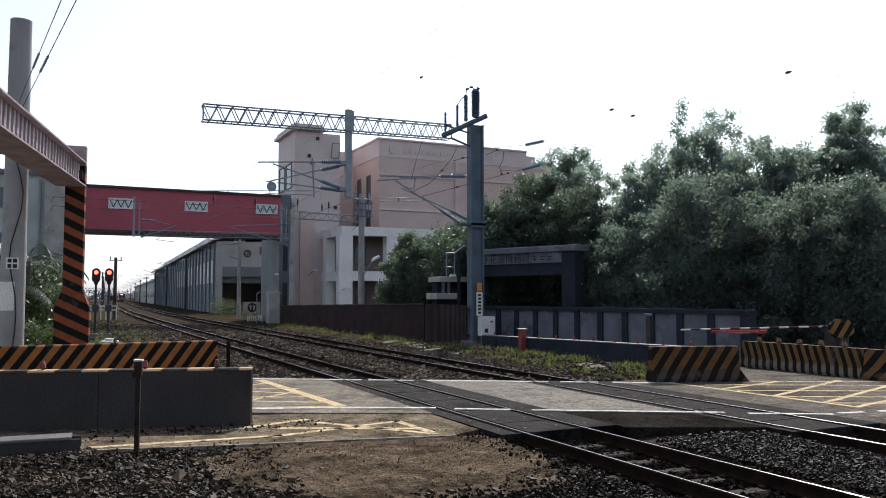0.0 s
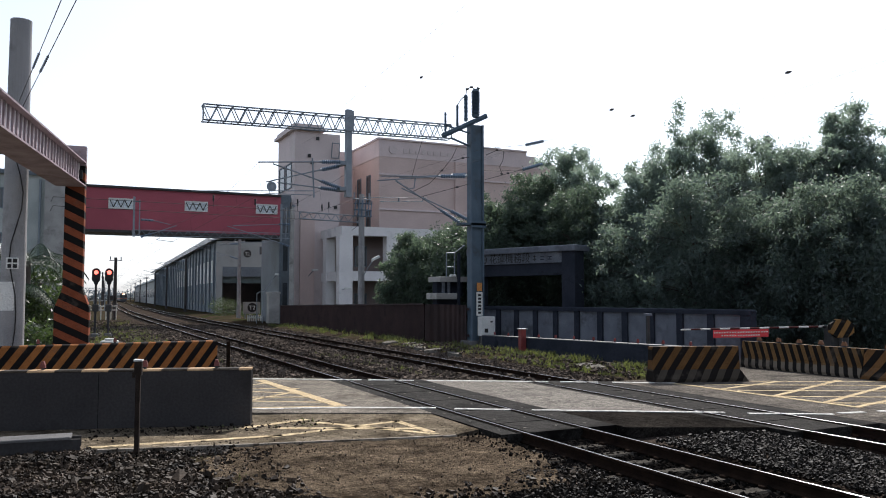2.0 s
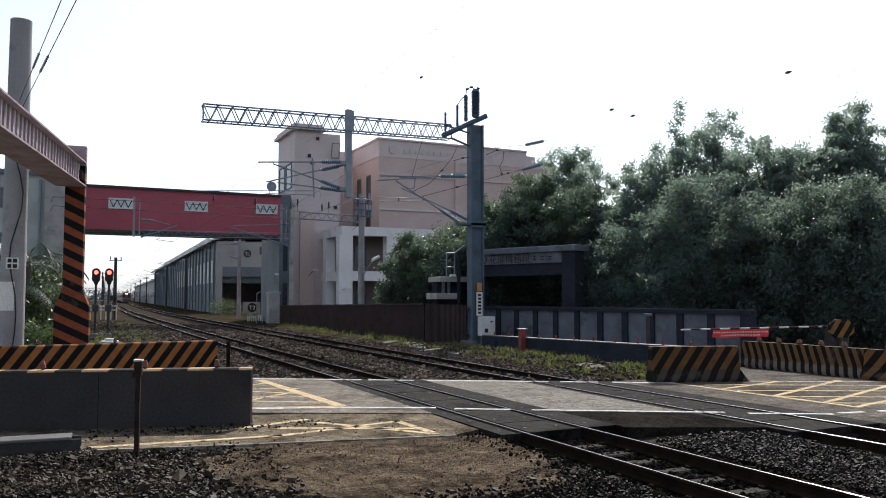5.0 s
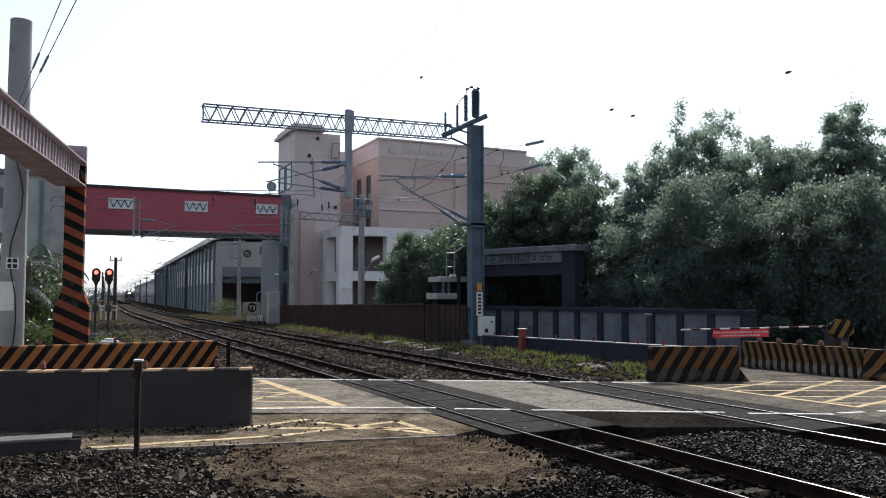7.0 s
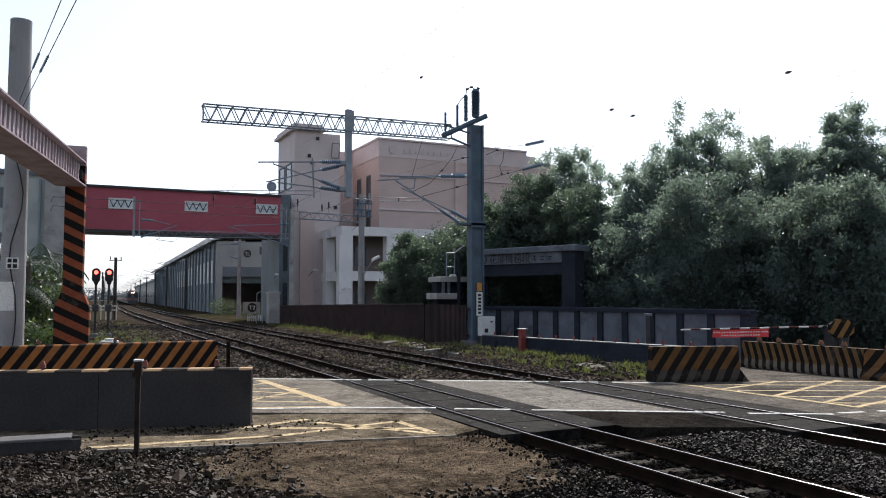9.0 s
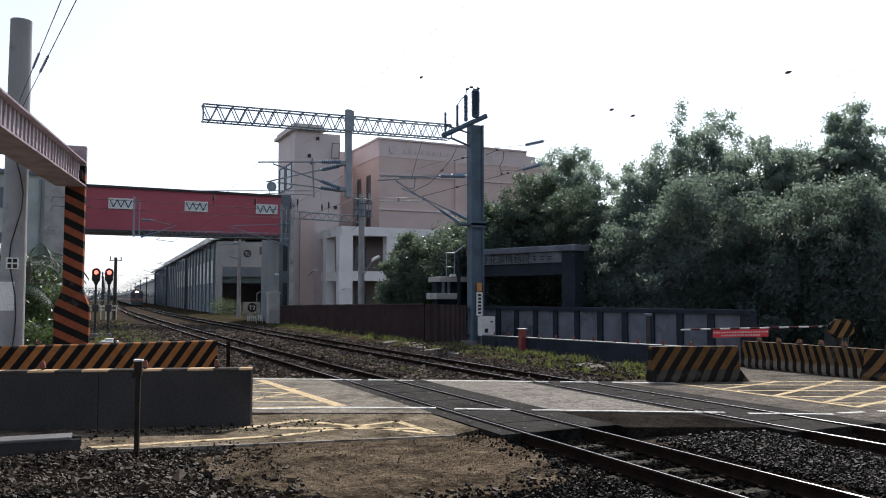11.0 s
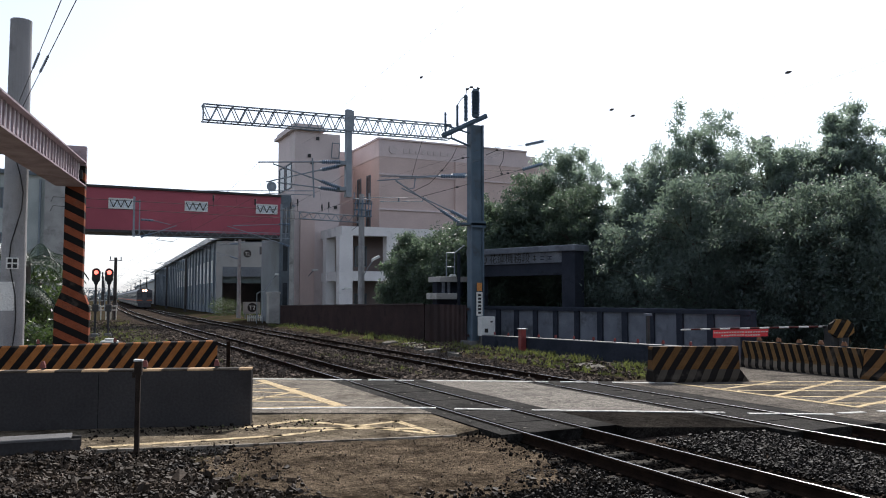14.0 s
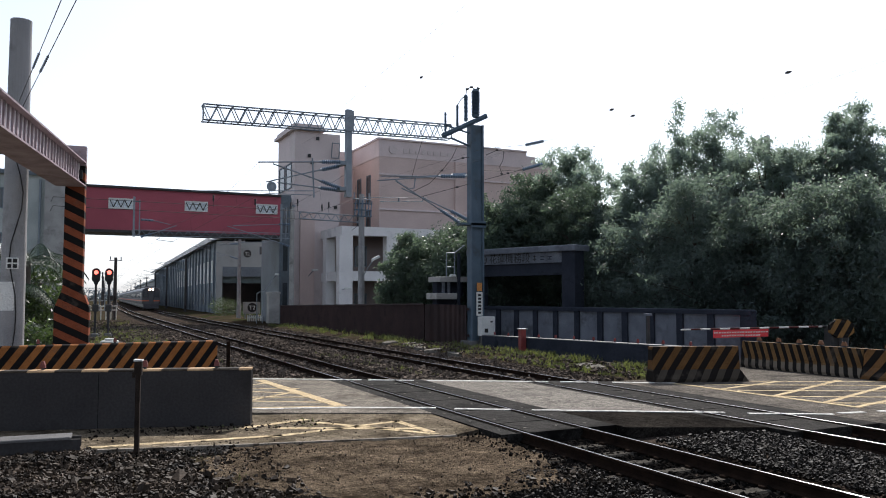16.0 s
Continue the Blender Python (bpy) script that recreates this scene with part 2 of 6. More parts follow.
TILE_PINK = material("pink tile facade", (0.62, 0.52, 0.505), (0.70, 0.59, 0.57), 0.5, 40, 0.6, bump=0.1, stain=(0.54, 0.46, 0.45), stain_scale=0.25)
TILE_ORANGE = material("orange brown tile facade", (0.54, 0.42, 0.38), (0.62, 0.485, 0.44), 0.5, 40, 0.6, bump=0.1)
# brown tile, its colour darkened to hold the recess's shade
TILE_SHADED = material("brown tile darkened for the unlit recess", (0.20, 0.155, 0.145), (0.26, 0.205, 0.19), 0.5, 40, 0.6, bump=0.1)
TILE_WHITE = material("white tile cladding", (0.74, 0.72, 0.71), (0.82, 0.80, 0.79), 0.8, 40, 0.5, bump=0.1, stain=(0.5, 0.5, 0.5), stain_scale=0.5)
WINDOW = material("dark window glass", (0.03, 0.035, 0.045), (0.05, 0.055, 0.065), 0.8, 10, 0.12, bump=0.0, spec=0.6)
SHED_WALL = material("blue grey sheet cladding", (0.10, 0.125, 0.15), (0.14, 0.168, 0.192), 0.3, 12, 0.6, bump=0.1, stain=(0.09, 0.105, 0.12), stain_scale=0.2)
TEAL_SHEET = material("dull teal sheet", (0.05, 0.085, 0.095), (0.075, 0.115, 0.125), 0.5, 14, 0.6, bump=0.1)
SHED_PALE = material("pale gable panel", (0.235, 0.255, 0.255), (0.29, 0.31, 0.305), 0.4, 30, 0.6, bump=0.05, stain=(0.20, 0.215, 0.21), stain_scale=0.3, grain=(0.9, 1.1))
ROOF_SHEET = material("pale roof sheet", (0.50, 0.55, 0.58), (0.62, 0.66, 0.68), 0.6, 12, 0.45, bump=0.1)
BARK = material("bark", (0.06, 0.05, 0.04), (0.12, 0.10, 0.08), 3.0, 40, 0.9, bump=0.6)
# front row leaves: canopy shade and bluish haze are held in this tone
LEAF_FRONT = leafy("front row leaves toned for shade and haze", (0.060, 0.084, 0.085), (0.095, 0.122, 0.122), 0.42)
LEAF_SHRUB = leafy("dark shrub leaves", (0.022, 0.036, 0.018), (0.05, 0.072, 0.03), 0.3)
# the bluish tint stands for haze over the trees
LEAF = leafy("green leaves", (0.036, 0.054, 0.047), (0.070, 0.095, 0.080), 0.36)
# bamboo is paled and blued to carry the glare on the upper crowns
LEAF_BAMBOO = leafy("bamboo leaves paled for glare", (0.095, 0.125, 0.138), (0.155, 0.19, 0.20), 0.5)
LEAF_PALM = leafy("palm leaves", (0.015, 0.032, 0.018), (0.028, 0.05, 0.026), 0.12)
GRASS = leafy("grass blades", (0.045, 0.056, 0.021), (0.095, 0.104, 0.04), 0.3)
SIGN_WHITE = material("off white sign", (0.60, 0.60, 0.57), (0.72, 0.72, 0.69), 3.0, 40, 0.6, bump=0.05)
SIGN_ORANGE = material("orange plate", (0.55, 0.22, 0.05), (0.65, 0.28, 0.08), 3.0, 40, 0.6, bump=0.05)
DULL_ORANGE = material("dull orange plastic", (0.16, 0.075, 0.035), (0.22, 0.10, 0.05), 3.0, 40, 0.7, bump=0.05)
TOWER_TILE = material("grey pink tower tile", (0.57, 0.485, 0.465), (0.65, 0.555, 0.535), 0.5, 40, 0.6, bump=0.1, stain=(0.50, 0.425, 0.405), stain_scale=0.25)
RUST_POST = material("dark rusty post", (0.016, 0.012, 0.0105), (0.034, 0.025, 0.02), 4.0, 60, 0.85, bump=0.2, spec=0.1)
WHITE_EDGE = material("dirty white edge paint", (0.154, 0.154, 0.154), (0.238, 0.238, 0.231), 2.0, 60, 0.8, bump=0.1, stain=(0.042, 0.042, 0.0434), stain_scale=2.2, stain_cut=0.52)
BLACK = material("matt black", (0.012, 0.012, 0.012), (0.025, 0.024, 0.023), 3.0, 40, 0.7, bump=0.1)
RED_PAINT = material("red paint", (0.17, 0.03, 0.028), (0.24, 0.045, 0.04), 3.0, 40, 0.6, bump=0.1)
BANNER_RED = material("red banner cloth", (0.62, 0.05, 0.06), (0.72, 0.07, 0.08), 3.0, 40, 0.7, bump=0.1)
SIGNAL_RED = glowing("lit red signal lens", (1.0, 0.09, 0.06), 4.0)
HEADLIGHT = glowing("lit headlamp", (1.0, 0.50, 0.30), 6.0)
DULL_RED = material("dull red reflector", (0.13, 0.04, 0.035), (0.2, 0.07, 0.06), 3.0, 40, 0.6, bump=0.05)
STRIPE_END = striped("yellow and black end block paint", (0.16, 0.085, 0.035), (0.010, 0.009, 0.008), 0.5, 1.0, -0.8)
CREOSOTE = material("dark weathered pole timber", (0.035, 0.033, 0.034), (0.06, 0.056, 0.055), 2.0, 50, 0.9, bump=0.3)
# haze is painted into this grey green
HAZY_GREEN = material("far leaf band in haze grey", (0.16, 0.19, 0.20), (0.22, 0.25, 0.26), 0.05, 0.6, 0.9, bump=0.0)
TRAIN_SILVER = material("train body grey", (0.078, 0.081, 0.087), (0.108, 0.111, 0.117), 0.5, 20, 0.6, bump=0.05)
TRAIN_DARK = material("train front dark", (0.05, 0.05, 0.06), (0.08, 0.08, 0.09), 1.0, 20, 0.4, bump=0.05)
TRAIN_ORANGE = material("train orange stripe", (0.5, 0.12, 0.05), (0.56, 0.16, 0.07), 1.0, 20, 0.5, bump=0.05)


# ---- mesh tools ----
class Shape:
    def __init__(self):
        self.v, self.f = [], []

    def add(self, verts, faces):
        k = len(self.v)
        self.v.extend(tuple(p) for p in verts)
        self.f.extend(tuple(i + k for i in q) for q in faces)
        return self

    def box(self, x0, x1, y0, y1, z0, z1, c=0.0):
        """A box, its vertical and top edges cut by c."""
        if not c:
            vs = [(x, y, z) for z in (z0, z1) for x, y in ((x0, y0), (x1, y0), (x1, y1), (x0, y1))]
            return self.add(vs, [(3, 2, 1, 0), (4, 5, 6, 7), (0, 1, 5, 4), (1, 2, 6, 5), (2, 3, 7, 6), (3, 0, 4, 7)])
        rings = []
        for z, e in ((z0, 0.0), (z1 - c, 0.0), (z1, c)):
            a, b, p, q = x0 + e, x1 - e, y0 + e, y1 - e
            rings.append([(a + c, p, z), (b - c, p, z), (b, p + c, z), (b, q - c, z), (b - c, q, z), (a + c, q, z), (a, q - c, z), (a, p + c, z)])
        return self.loft(rings)

    def loft(self, rings, cap=True, close=True):
        n = len(rings[0])
        vs = [p for r in rings for p in r]
        fs = []
        for k in range(len(rings) - 1):
            for i in range(n if close else n - 1):
                j = (i + 1) % n
                fs.append((k * n + i, k * n + j, (k + 1) * n + j, (k + 1) * n + i))
        if cap:
            fs.append(tuple(reversed(range(n))))
            fs.append(tuple(range((len(rings) - 1) * n, len(rings) * n)))
        return self.add(vs, fs)

    def tube(self, a, b, r0, r1=None, n=8):
        a, b = Vector(a), Vector(b)
        r1 = r0 if r1 is None else r1
        q = (b - a).to_track_quat('Z', 'Y')
        rings = []
        for p, r in ((a, r0), (b, r1)):
            rings.append([tuple(p + q @ Vector((r * math.cos(2 * math.pi * i / n), r * math.sin(2 * math.pi * i / n), 0))) for i in range(n)])
        return self.loft(rings)

    def path(self, pts, r, n=5):
        for a, b in zip(pts, pts[1:]):
            self.tube(a, b, r, r, n)
        return self

    def disc_stack(self, a, b, r, k, n=10):
        """A ribbed insulator from a to b."""
        a, b = Vector(a), Vector(b)
        q = (b - a).to_track_quat('Z', 'Y')
        rings = []
        for i in range(2 * k + 1):
            p, rr = a.lerp(b, i / (2 * k)), (r if i % 2 else r * 0.5)
            rings.append([tuple(p + q @ Vector((rr * math.cos(2 * math.pi * j / n), rr * math.sin(2 * math.pi * j / n), 0))) for j in range(n)])
        return self.loft(rings)

    def extrude_profile(self, profile, pts, side):
        """Sweep a profile of (sideways, up) along points in plan; side gives the normal at each."""
        rings = []
        for p, s in zip(pts, side):
            rings.append([(p[0] + s[0] * u, p[1] + s[1] * u, p[2] + w) for u, w in profile])
        return self.loft(rings)

    def mesh(self, name, mat, smooth=False):
        me = bpy.data.meshes.new(name)
        me.from_pydata(self.v, [], self.f)
        me.materials.append(mat)
        if smooth:
            me.polygons.foreach_set("use_smooth", [True] * len(me.polygons))
        me.validate()
        me.update()
        return me


def part(name, shape, mat, parent=None, label="", smooth=False, m=None):
    ob = new(name, shape.mesh(name, mat, smooth))
    if parent is not None:
        ob.parent = parent
    if m is not None:
        ob.matrix_basis = m
    return tagged(ob, label)


def thing(name, m, label, category, group="", kind=""):
    ob = new(name)
    ob.empty_display_size = 0.2
    ob.matrix_basis = m
    return tagged(ob, label, category, group, kind)


def bend(y):
    """How far the line swings towards +x at y: straight, an arc, straight again."""
    y0, r, s = 20.0, 3500.0, 0.0455
    y1 = y0 + s * r
    if y < y0:
        return 0.0
    if y < y1:
        return (y - y0) ** 2 / (2 * r)
    return (y1 - y0) ** 2 / (2 * r) + s * (y - y1)


T1, T2 = 7.08, 11.19           # the centres of the two tracks
GAUGE = 0.565                  # half the distance of the rail heads


# ---- ground ----
def axis(lo, hi, step, far):
    near = list(np.arange(lo, hi + 1e-6, step))
    return [-far, -far / 4, lo - 60] + near + [hi + 60, far / 4, far]


def build_ground():
    xs, ys = axis(-20, 50, 1.0, 2400.0), axis(-6, 130, 1.0, 2400.0)
    s = Shape()
    vs = []
    for y in ys:
        for x in xs:
            z = -0.16 + 0.05 * noise.noise((x * 0.35, y * 0.35, 0.0)) + 0.03 * noise.noise((x, y, 4.0))
            if 13.6 < x < 17 and y > 20:
                z += 0.10
            if 5.0 < x - bend(y) < 13.4:
                z = -0.34
            vs.append((x, y, z))
    n = len(xs)
    fs = [(j * n + i, j * n + i + 1, (j + 1) * n + i + 1, (j + 1) * n + i) for j in range(len(ys) - 1) for i in range(n - 1)]
    g = part("ground", s.add(vs, fs), SOIL, smooth=True)
    return tagged(g, "bare brown soil and thin grass beside the railway", "ground", kind="structure")


def slab(name, corners, top, depth, mat, parent, sub=1):
    """A flat slab over a polygon in plan."""
    s = Shape()
    n = len(corners)
    s.loft([[(x, y, top - depth) for x, y in corners], [(x, y, top) for x, y in corners]])
    return part(name, s, mat, parent)


def near_y(x):
    return 14.87 - 0.487 * (x - 3.25)


def far_y(x):
    return 20.45 - 0.60 * (x - 5.39)


def build_road():
    road = thing("road", pose(0, 0, 0), "grey asphalt road over a level crossing", "road", kind="structure")

    def strip(name, x0, x1, n0, n1, f0, f1, top, mat):
        slab(name, [(x0, n0), (x1, n1), (x1, f1), (x0, f0)], top, 0.3, mat, road)
    strip("roadway", -40, 6.12, 36, near_y(6.12) - 0.25, far_y(-40) + 1.0, far_y(6.12), -0.006, ASPHALT)
    strip("crossing_panel", 6.12, 8.31, 10.7, 10.7, far_y(6.12), far_y(8.31), -0.010, RUBBER)
    strip("concrete_deck", 8.31, 10.38, near_y(8.31), near_y(10.38), far_y(8.31), far_y(10.38), -0.006, CONCRETE_DECK)
    strip("asphalt_apron", 8.31, 10.38, 10.45, 9.45, near_y(8.31), near_y(10.38), -0.012, ASPHALT_BLACK)
    strip("crossing_panel", 10.38, 12.42, 8.95, 8.95, far_y(10.38), far_y(12.42), -0.010, RUBBER)
    strip("roadway", 12.42, 60, 7.2, -18, far_y(12.42), 12.0, -0.006, ASPHALT_FAR)
    strip("roadway", 15.9, 22, 8, 8, 21, 21, -0.014, ASPHALT_FAR)
    # the old apron in front of the crossing
    ap = Shape()
    apr = [(-6, 13.9), (0.3, 12.25), (2.6, 11.72), (5.53, 11.12), (6.10, 11.4), (6.12, 13.65), (4.0, 14.3), (-6, 17)]
    ap.loft([[(x, y, -0.3) for x, y in apr], [(x, y, -0.03) for x, y in apr]])
    part("old_apron", ap, APRON, road)
    rng = random.Random(5)
    edge = [(1.7, 10.9), (1.6, 9.8), (2.1, 9.0), (2.5, 8.4), (3.3, 7.7), (4.4, 7.6), (5.4, 7.9), (5.9, 9.0), (6.05, 10.5), (5.9, 11.05), (4.6, 11.2), (3.3, 11.5), (2.3, 11.6)]
    ring = []
    for (x0, y0), (x1, y1) in zip(edge, edge[1:] + edge[:1]):
        for k in range(5):
            t = k / 5
            ring.append((x0 + (x1 - x0) * t + rng.uniform(-0.08, 0.08), y0 + (y1 - y0) * t + rng.uniform(-0.08, 0.08)))
    ft = Shape()
    ft.loft([[(x, y, -0.3) for x, y in ring], [(x, y, -0.045) for x, y in ring]])
    part("dirt_path", ft, DIRT, road)
    # painted lines
    lines = []

    def line(name, a, b, w, mat, z=0.0):
        a, b = Vector((*a, 0)), Vector((*b, 0))
        d = (b - a).normalized()
        q = Vector((-d.y, d.x, 0)) * w / 2
        s = Shape()
        s.loft([[(p.x, p.y, z - 0.008) for p in (a - q, b - q, b + q, a + q)], [(p.x, p.y, z + 0.002) for p in (a - q, b - q, b + q, a + q)]])
        part(name, s, mat, road)
    for x0, x1 in ((1.5, 6.45), (6.72, 7.62), (7.95, 10.95), (11.25, 12.55), (12.75, 13.3), (13.6, 17)):
        if x1 < 6.5:
            line("stop_line", (x0, near_y(x0)), (4.8, 14.62), 0.13, WHITE_LINE)
            line("stop_line", (4.8, 14.62), (x1, 13.78), 0.13, WHITE_LINE)
        elif x0 > 12.6:
            line("stop_line", (x0, 10.05 - 0.18 * (x0 - 12.4)), (x1, 10.05 - 0.18 * (x1 - 12.4)), 0.13, WHITE_LINE)
        else:
            line("stop_line", (x0, 13.66 - 0.627 * (x0 - 6.5)), (x1, 13.66 - 0.627 * (x1 - 6.5) + (0.08 if x1 > 10 else 0)), 0.13, WHITE_LINE)
    for x0, x1 in ((2.0, 6.9), (7.05, 8.05), (8.35, 10.95), (11.2, 12.0), (12.3, 13.6)):
        line("edge_line", (x0, 20.12 - 0.60 * (x0 - 5.39)), (x1, 20.12 - 0.60 * (x1 - 5.39)), 0.14, WHITE_LINE)
    line("box_line", (4.55, 20.3), (4.90, 14.75), 0.24, YELLOW_LINE)
    line("box_line", (3.2, 18.6), (4.9, 16.9), 0.11, YELLOW_LINE, -0.0045)
    line("box_line", (3.0, 16.6), (4.9, 15.4), 0.11, YELLOW_LINE, -0.0045)
    line("box_line", (3.0, 17.2), (4.95, 16.3), 0.12, YELLOW_LINE, -0.0015)
    line("box_line", (2.2, 19.5), (4.95, 18.0), 0.12, YELLOW_LINE, -0.0015)
    line("box_line", (2.9, 15.9), (4.85, 17.6), 0.12, YELLOW_LINE, -0.003)
    line("box_line", (2.6, 18.2), (4.65, 19.6), 0.12, YELLOW_LINE, -0.003)
    line("box_line", (3.0, 15.35), (4.85, 14.8), 0.12, YELLOW_LINE, -0.0015)
    line("box_line", (13.5, 15.1), (13.78, 10.3), 0.15, YELLOW_LINE)
    for a, b in (((13.72, 13.75), (16.2, 14.35)), ((13.75, 12.3), (17.8, 13.9)), ((13.8, 11.1), (18.6, 12.85)), ((13.78, 10.4), (18.6, 11.6))):
        line("box_line", a, b, 0.13, YELLOW_LINE, -0.0015)
    for a, b in (((14.0, 14.6), (18.5, 12.2)), ((13.8, 13.4), (18.5, 10.9)), ((13.8, 12.2), (18.3, 9.7)), ((15.2, 14.9), (18.6, 13.1)), ((13.85, 11.0), (17.0, 9.3))):
        line("box_line", a, b, 0.11, YELLOW_LINE, -0.003)
    for a, b in (((0.33, 12.40), (3.1, 12.2)), ((2.9, 12.15), (5.3, 12.75)), ((3.94, 13.2), (5.25, 11.35)), ((3.2, 12.9), (5.2, 11.9)), ((5.22, 12.8), (5.3, 11.3)), ((2.2, 13.0), (3.9, 13.6))):
        line("box_line", a, b, 0.14, YELLOW_LINE, -0.026)
    for cx, y0, y1 in ((T1, 10.75, 18.6), (T2, 9.0, 15.8)):
        for e in (-GAUGE + 0.07, GAUGE - 0.07, -GAUGE - 0.075, GAUGE + 0.075):
            w = 0.035 if abs(e) < GAUGE else 0.02
            part("flangeway", Shape().box(cx + e - w, cx + e + w, y0, y1, -0.05, -0.0065), GROOVE, road)
        for k in range(5):
            yj = y0 + 0.9 + 1.55 * k
            part("panel_joint", Shape().box(cx - GAUGE + 0.11, cx + GAUGE - 0.11, yj, yj + 0.025, -0.05, -0.0068), GROOVE, road)
    bolt = Shape().tube((0, 0, -0.02), (0, 0, 0.004), 0.03, 0.026, 8).mesh("panel_bolt", CONCRETE_DECK)
    for x in (6.3, 6.78, 7.38, 7.95, 10.6, 10.95, 11.45, 12.0):
        for k in range(9):
            ob = new("panel_bolt", bolt)
            ob.parent = road
            ob.location = (x, 11.1 + 1.0 * k - 0.6 * (x > 10), -0.01)
    kerb = Shape()
    for x0, y0, x1, y1 in ((0.3, 12.24, 2.6, 11.70), (2.62, 11.70, 5.53, 11.10)):
        kerb.loft([[(x0, y0 - 0.055, z), (x1, y1 - 0.055, z), (x1, y1, z), (x0, y0, z)] for z in (-0.3, -0.024)])
    part("kerb", kerb, KERB, road)
    return road


# ---- railway ----
def build_track(cx, sleeper_from):
    track = thing("railway_track", pose(0, 0, 0), "railway track of rusty steel rails with polished heads on concrete sleepers", "railway track", kind="structure")
    ys = [-4 + 2.0 * i for i in range(20)] + [36 + 6.0 * i for i in range(80)]
    prof = [(-0.06, -0.16), (-0.06, -0.145), (-0.012, -0.12), (-0.012, -0.05), (-0.034, -0.035), (-0.034, -0.004), (-0.026, 0.0), (0.026, 0.0), (0.034, -0.004), (0.034, -0.035), (0.012, -0.05), (0.012, -0.12), (0.06, -0.145), (0.06, -0.16)]
    for sgn in (-1, 1):
        pts = [(cx + sgn * GAUGE + bend(y), y, 0.004) for y in ys]
        side = [(1.0, 0.0)] * len(pts)
        rail = part("rail", Shape().extrude_profile(prof, pts, side), RAIL_SIDE, track)
        part("running_surface", Shape().extrude_profile([(0.022, -0.002), (0.018, 0.002), (0.008, 0.0042), (-0.006, 0.0042), (-0.014, 0.0014), (-0.017, -0.002)], pts, side), RAIL_TOP, rail, "polished bright rail head")
    s = Shape()
    s.loft([[(-1.0, -0.12, 0), (1.0, -0.12, 0), (1.0, 0.12, 0), (-1.0, 0.12, 0)], [(-1.0, -0.12, 0.14), (1.0, -0.12, 0.14), (1.0, 0.12, 0.14), (-1.0, 0.12, 0.14)],
            [(-0.98, -0.09, 0.17), (0.98, -0.09, 0.17), (0.98, 0.09, 0.17), (-0.98, 0.09, 0.17)]])
    me = s.mesh("sleeper", SLEEPER)
    clip = Shape()
    for sgn in (-1, 1):
        for e in (-0.1, 0.1):
            clip.box(sgn * GAUGE + e - 0.035, sgn * GAUGE + e + 0.035, -0.05, 0.05, 0.16, 0.205, 0.01)
    cm = clip.mesh("rail_clip", RAIL_SIDE)
    y = 2.0
    far = Shape()
    while y < 110:
        if not (sleeper_from[0] < y < sleeper_from[1]):
            z = -0.335
            if y < 62:
                ob = new("sleeper", me)
                ob.parent = track
                ob.location = (cx + bend(y), y, z)
                if y < 12:
                    c = new("rail_clip", cm)
                    c.parent = ob
            else:
                b = cx + bend(y)
                far.box(b - 1, b + 1, y - 0.1, y + 0.1, z, z + 0.165)
        y += 0.62
    st = part("far_sleepers", far, SLEEPER, track)
    tagged(st, kind="stuff")
    return track


def build_ballast():
    ys = [-6, 0, 4, 8] + [10.5 + 4 * i for i in range(20)] + [95 + 12.0 * i for i in range(40)]
    pr = [(4.4, -0.42), (5.3, -0.24), (5.9, -0.20), (8.4, -0.20), (9.1, -0.13), (9.6, -0.13), (10.0, -0.20), (12.6, -0.20), (13.2, -0.18), (14.2, -0.4)]
    s = Shape()
    s.loft([[(x + bend(y), y, z) for x, z in pr] for y in ys], cap=False, close=False)
    b = part("ballast_bed", s, BALLAST_BED, smooth=True)
    tagged(b, "grey brown crushed stone ballast bed under the tracks", "ballast", kind="structure")


def stone_shapes(rng, count):
    base = np.array([(x, y, z) for z in (-1, 1) for x, y in ((-1, -1), (1, -1), (1, 1), (-1, 1))], float)
    out = []
    for _ in range(count):
        out.append(base * rng.uniform(0.45, 1.0, (8, 3)) * np.array((1.0, 0.8, 0.85)))
    return out


FACES8 = np.array([(3, 2, 1, 0), (4, 5, 6, 7), (0, 1, 5, 4), (1, 2, 6, 5), (2, 3, 7, 6), (3, 0, 4, 7)])


def scatter_stones(name, areas, mat, seed, label):
    """areas: x0, x1, y0, y1, z, stones a square metre, size."""
    rng = np.random.default_rng(seed)
    shapes = stone_shapes(rng, 24)
    turns = [np.array(Euler(tuple(rng.uniform(-0.6, 0.6, 3))).to_matrix()) for _ in range(40)]
    vs, fs, k = [], [], 0
    for x0, x1, y0, y1, z, dens, size in areas:
        n = int((x1 - x0) * (y1 - y0) * dens)
        for _ in range(n):
            x, y = rng.uniform(x0, x1), rng.uniform(y0, y1)
            a, sz = rng.uniform(0, 6.28), size * rng.uniform(0.45, 1.0) * (1.7 if rng.random() < 0.12 else 1.0) * 1.15
            c, si = math.cos(a), math.sin(a)
            p = (shapes[rng.integers(24)] * sz) @ turns[rng.integers(40)]
            q = np.stack([p[:, 0] * c - p[:, 1] * si + x + bend(y), p[:, 0] * si + p[:, 1] * c + y, p[:, 2] + z + rng.uniform(-0.02, 0.03)], 1)
            vs.append(q)
            fs.append(FACES8 + k)
            k += 8
    me = bpy.data.meshes.new(name)
    me.from_pydata(np.concatenate(vs).tolist(), [], np.concatenate(fs).tolist())
    me.materials.append(mat)
    return tagged(new(name, me), label, "gravel", kind="stuff")


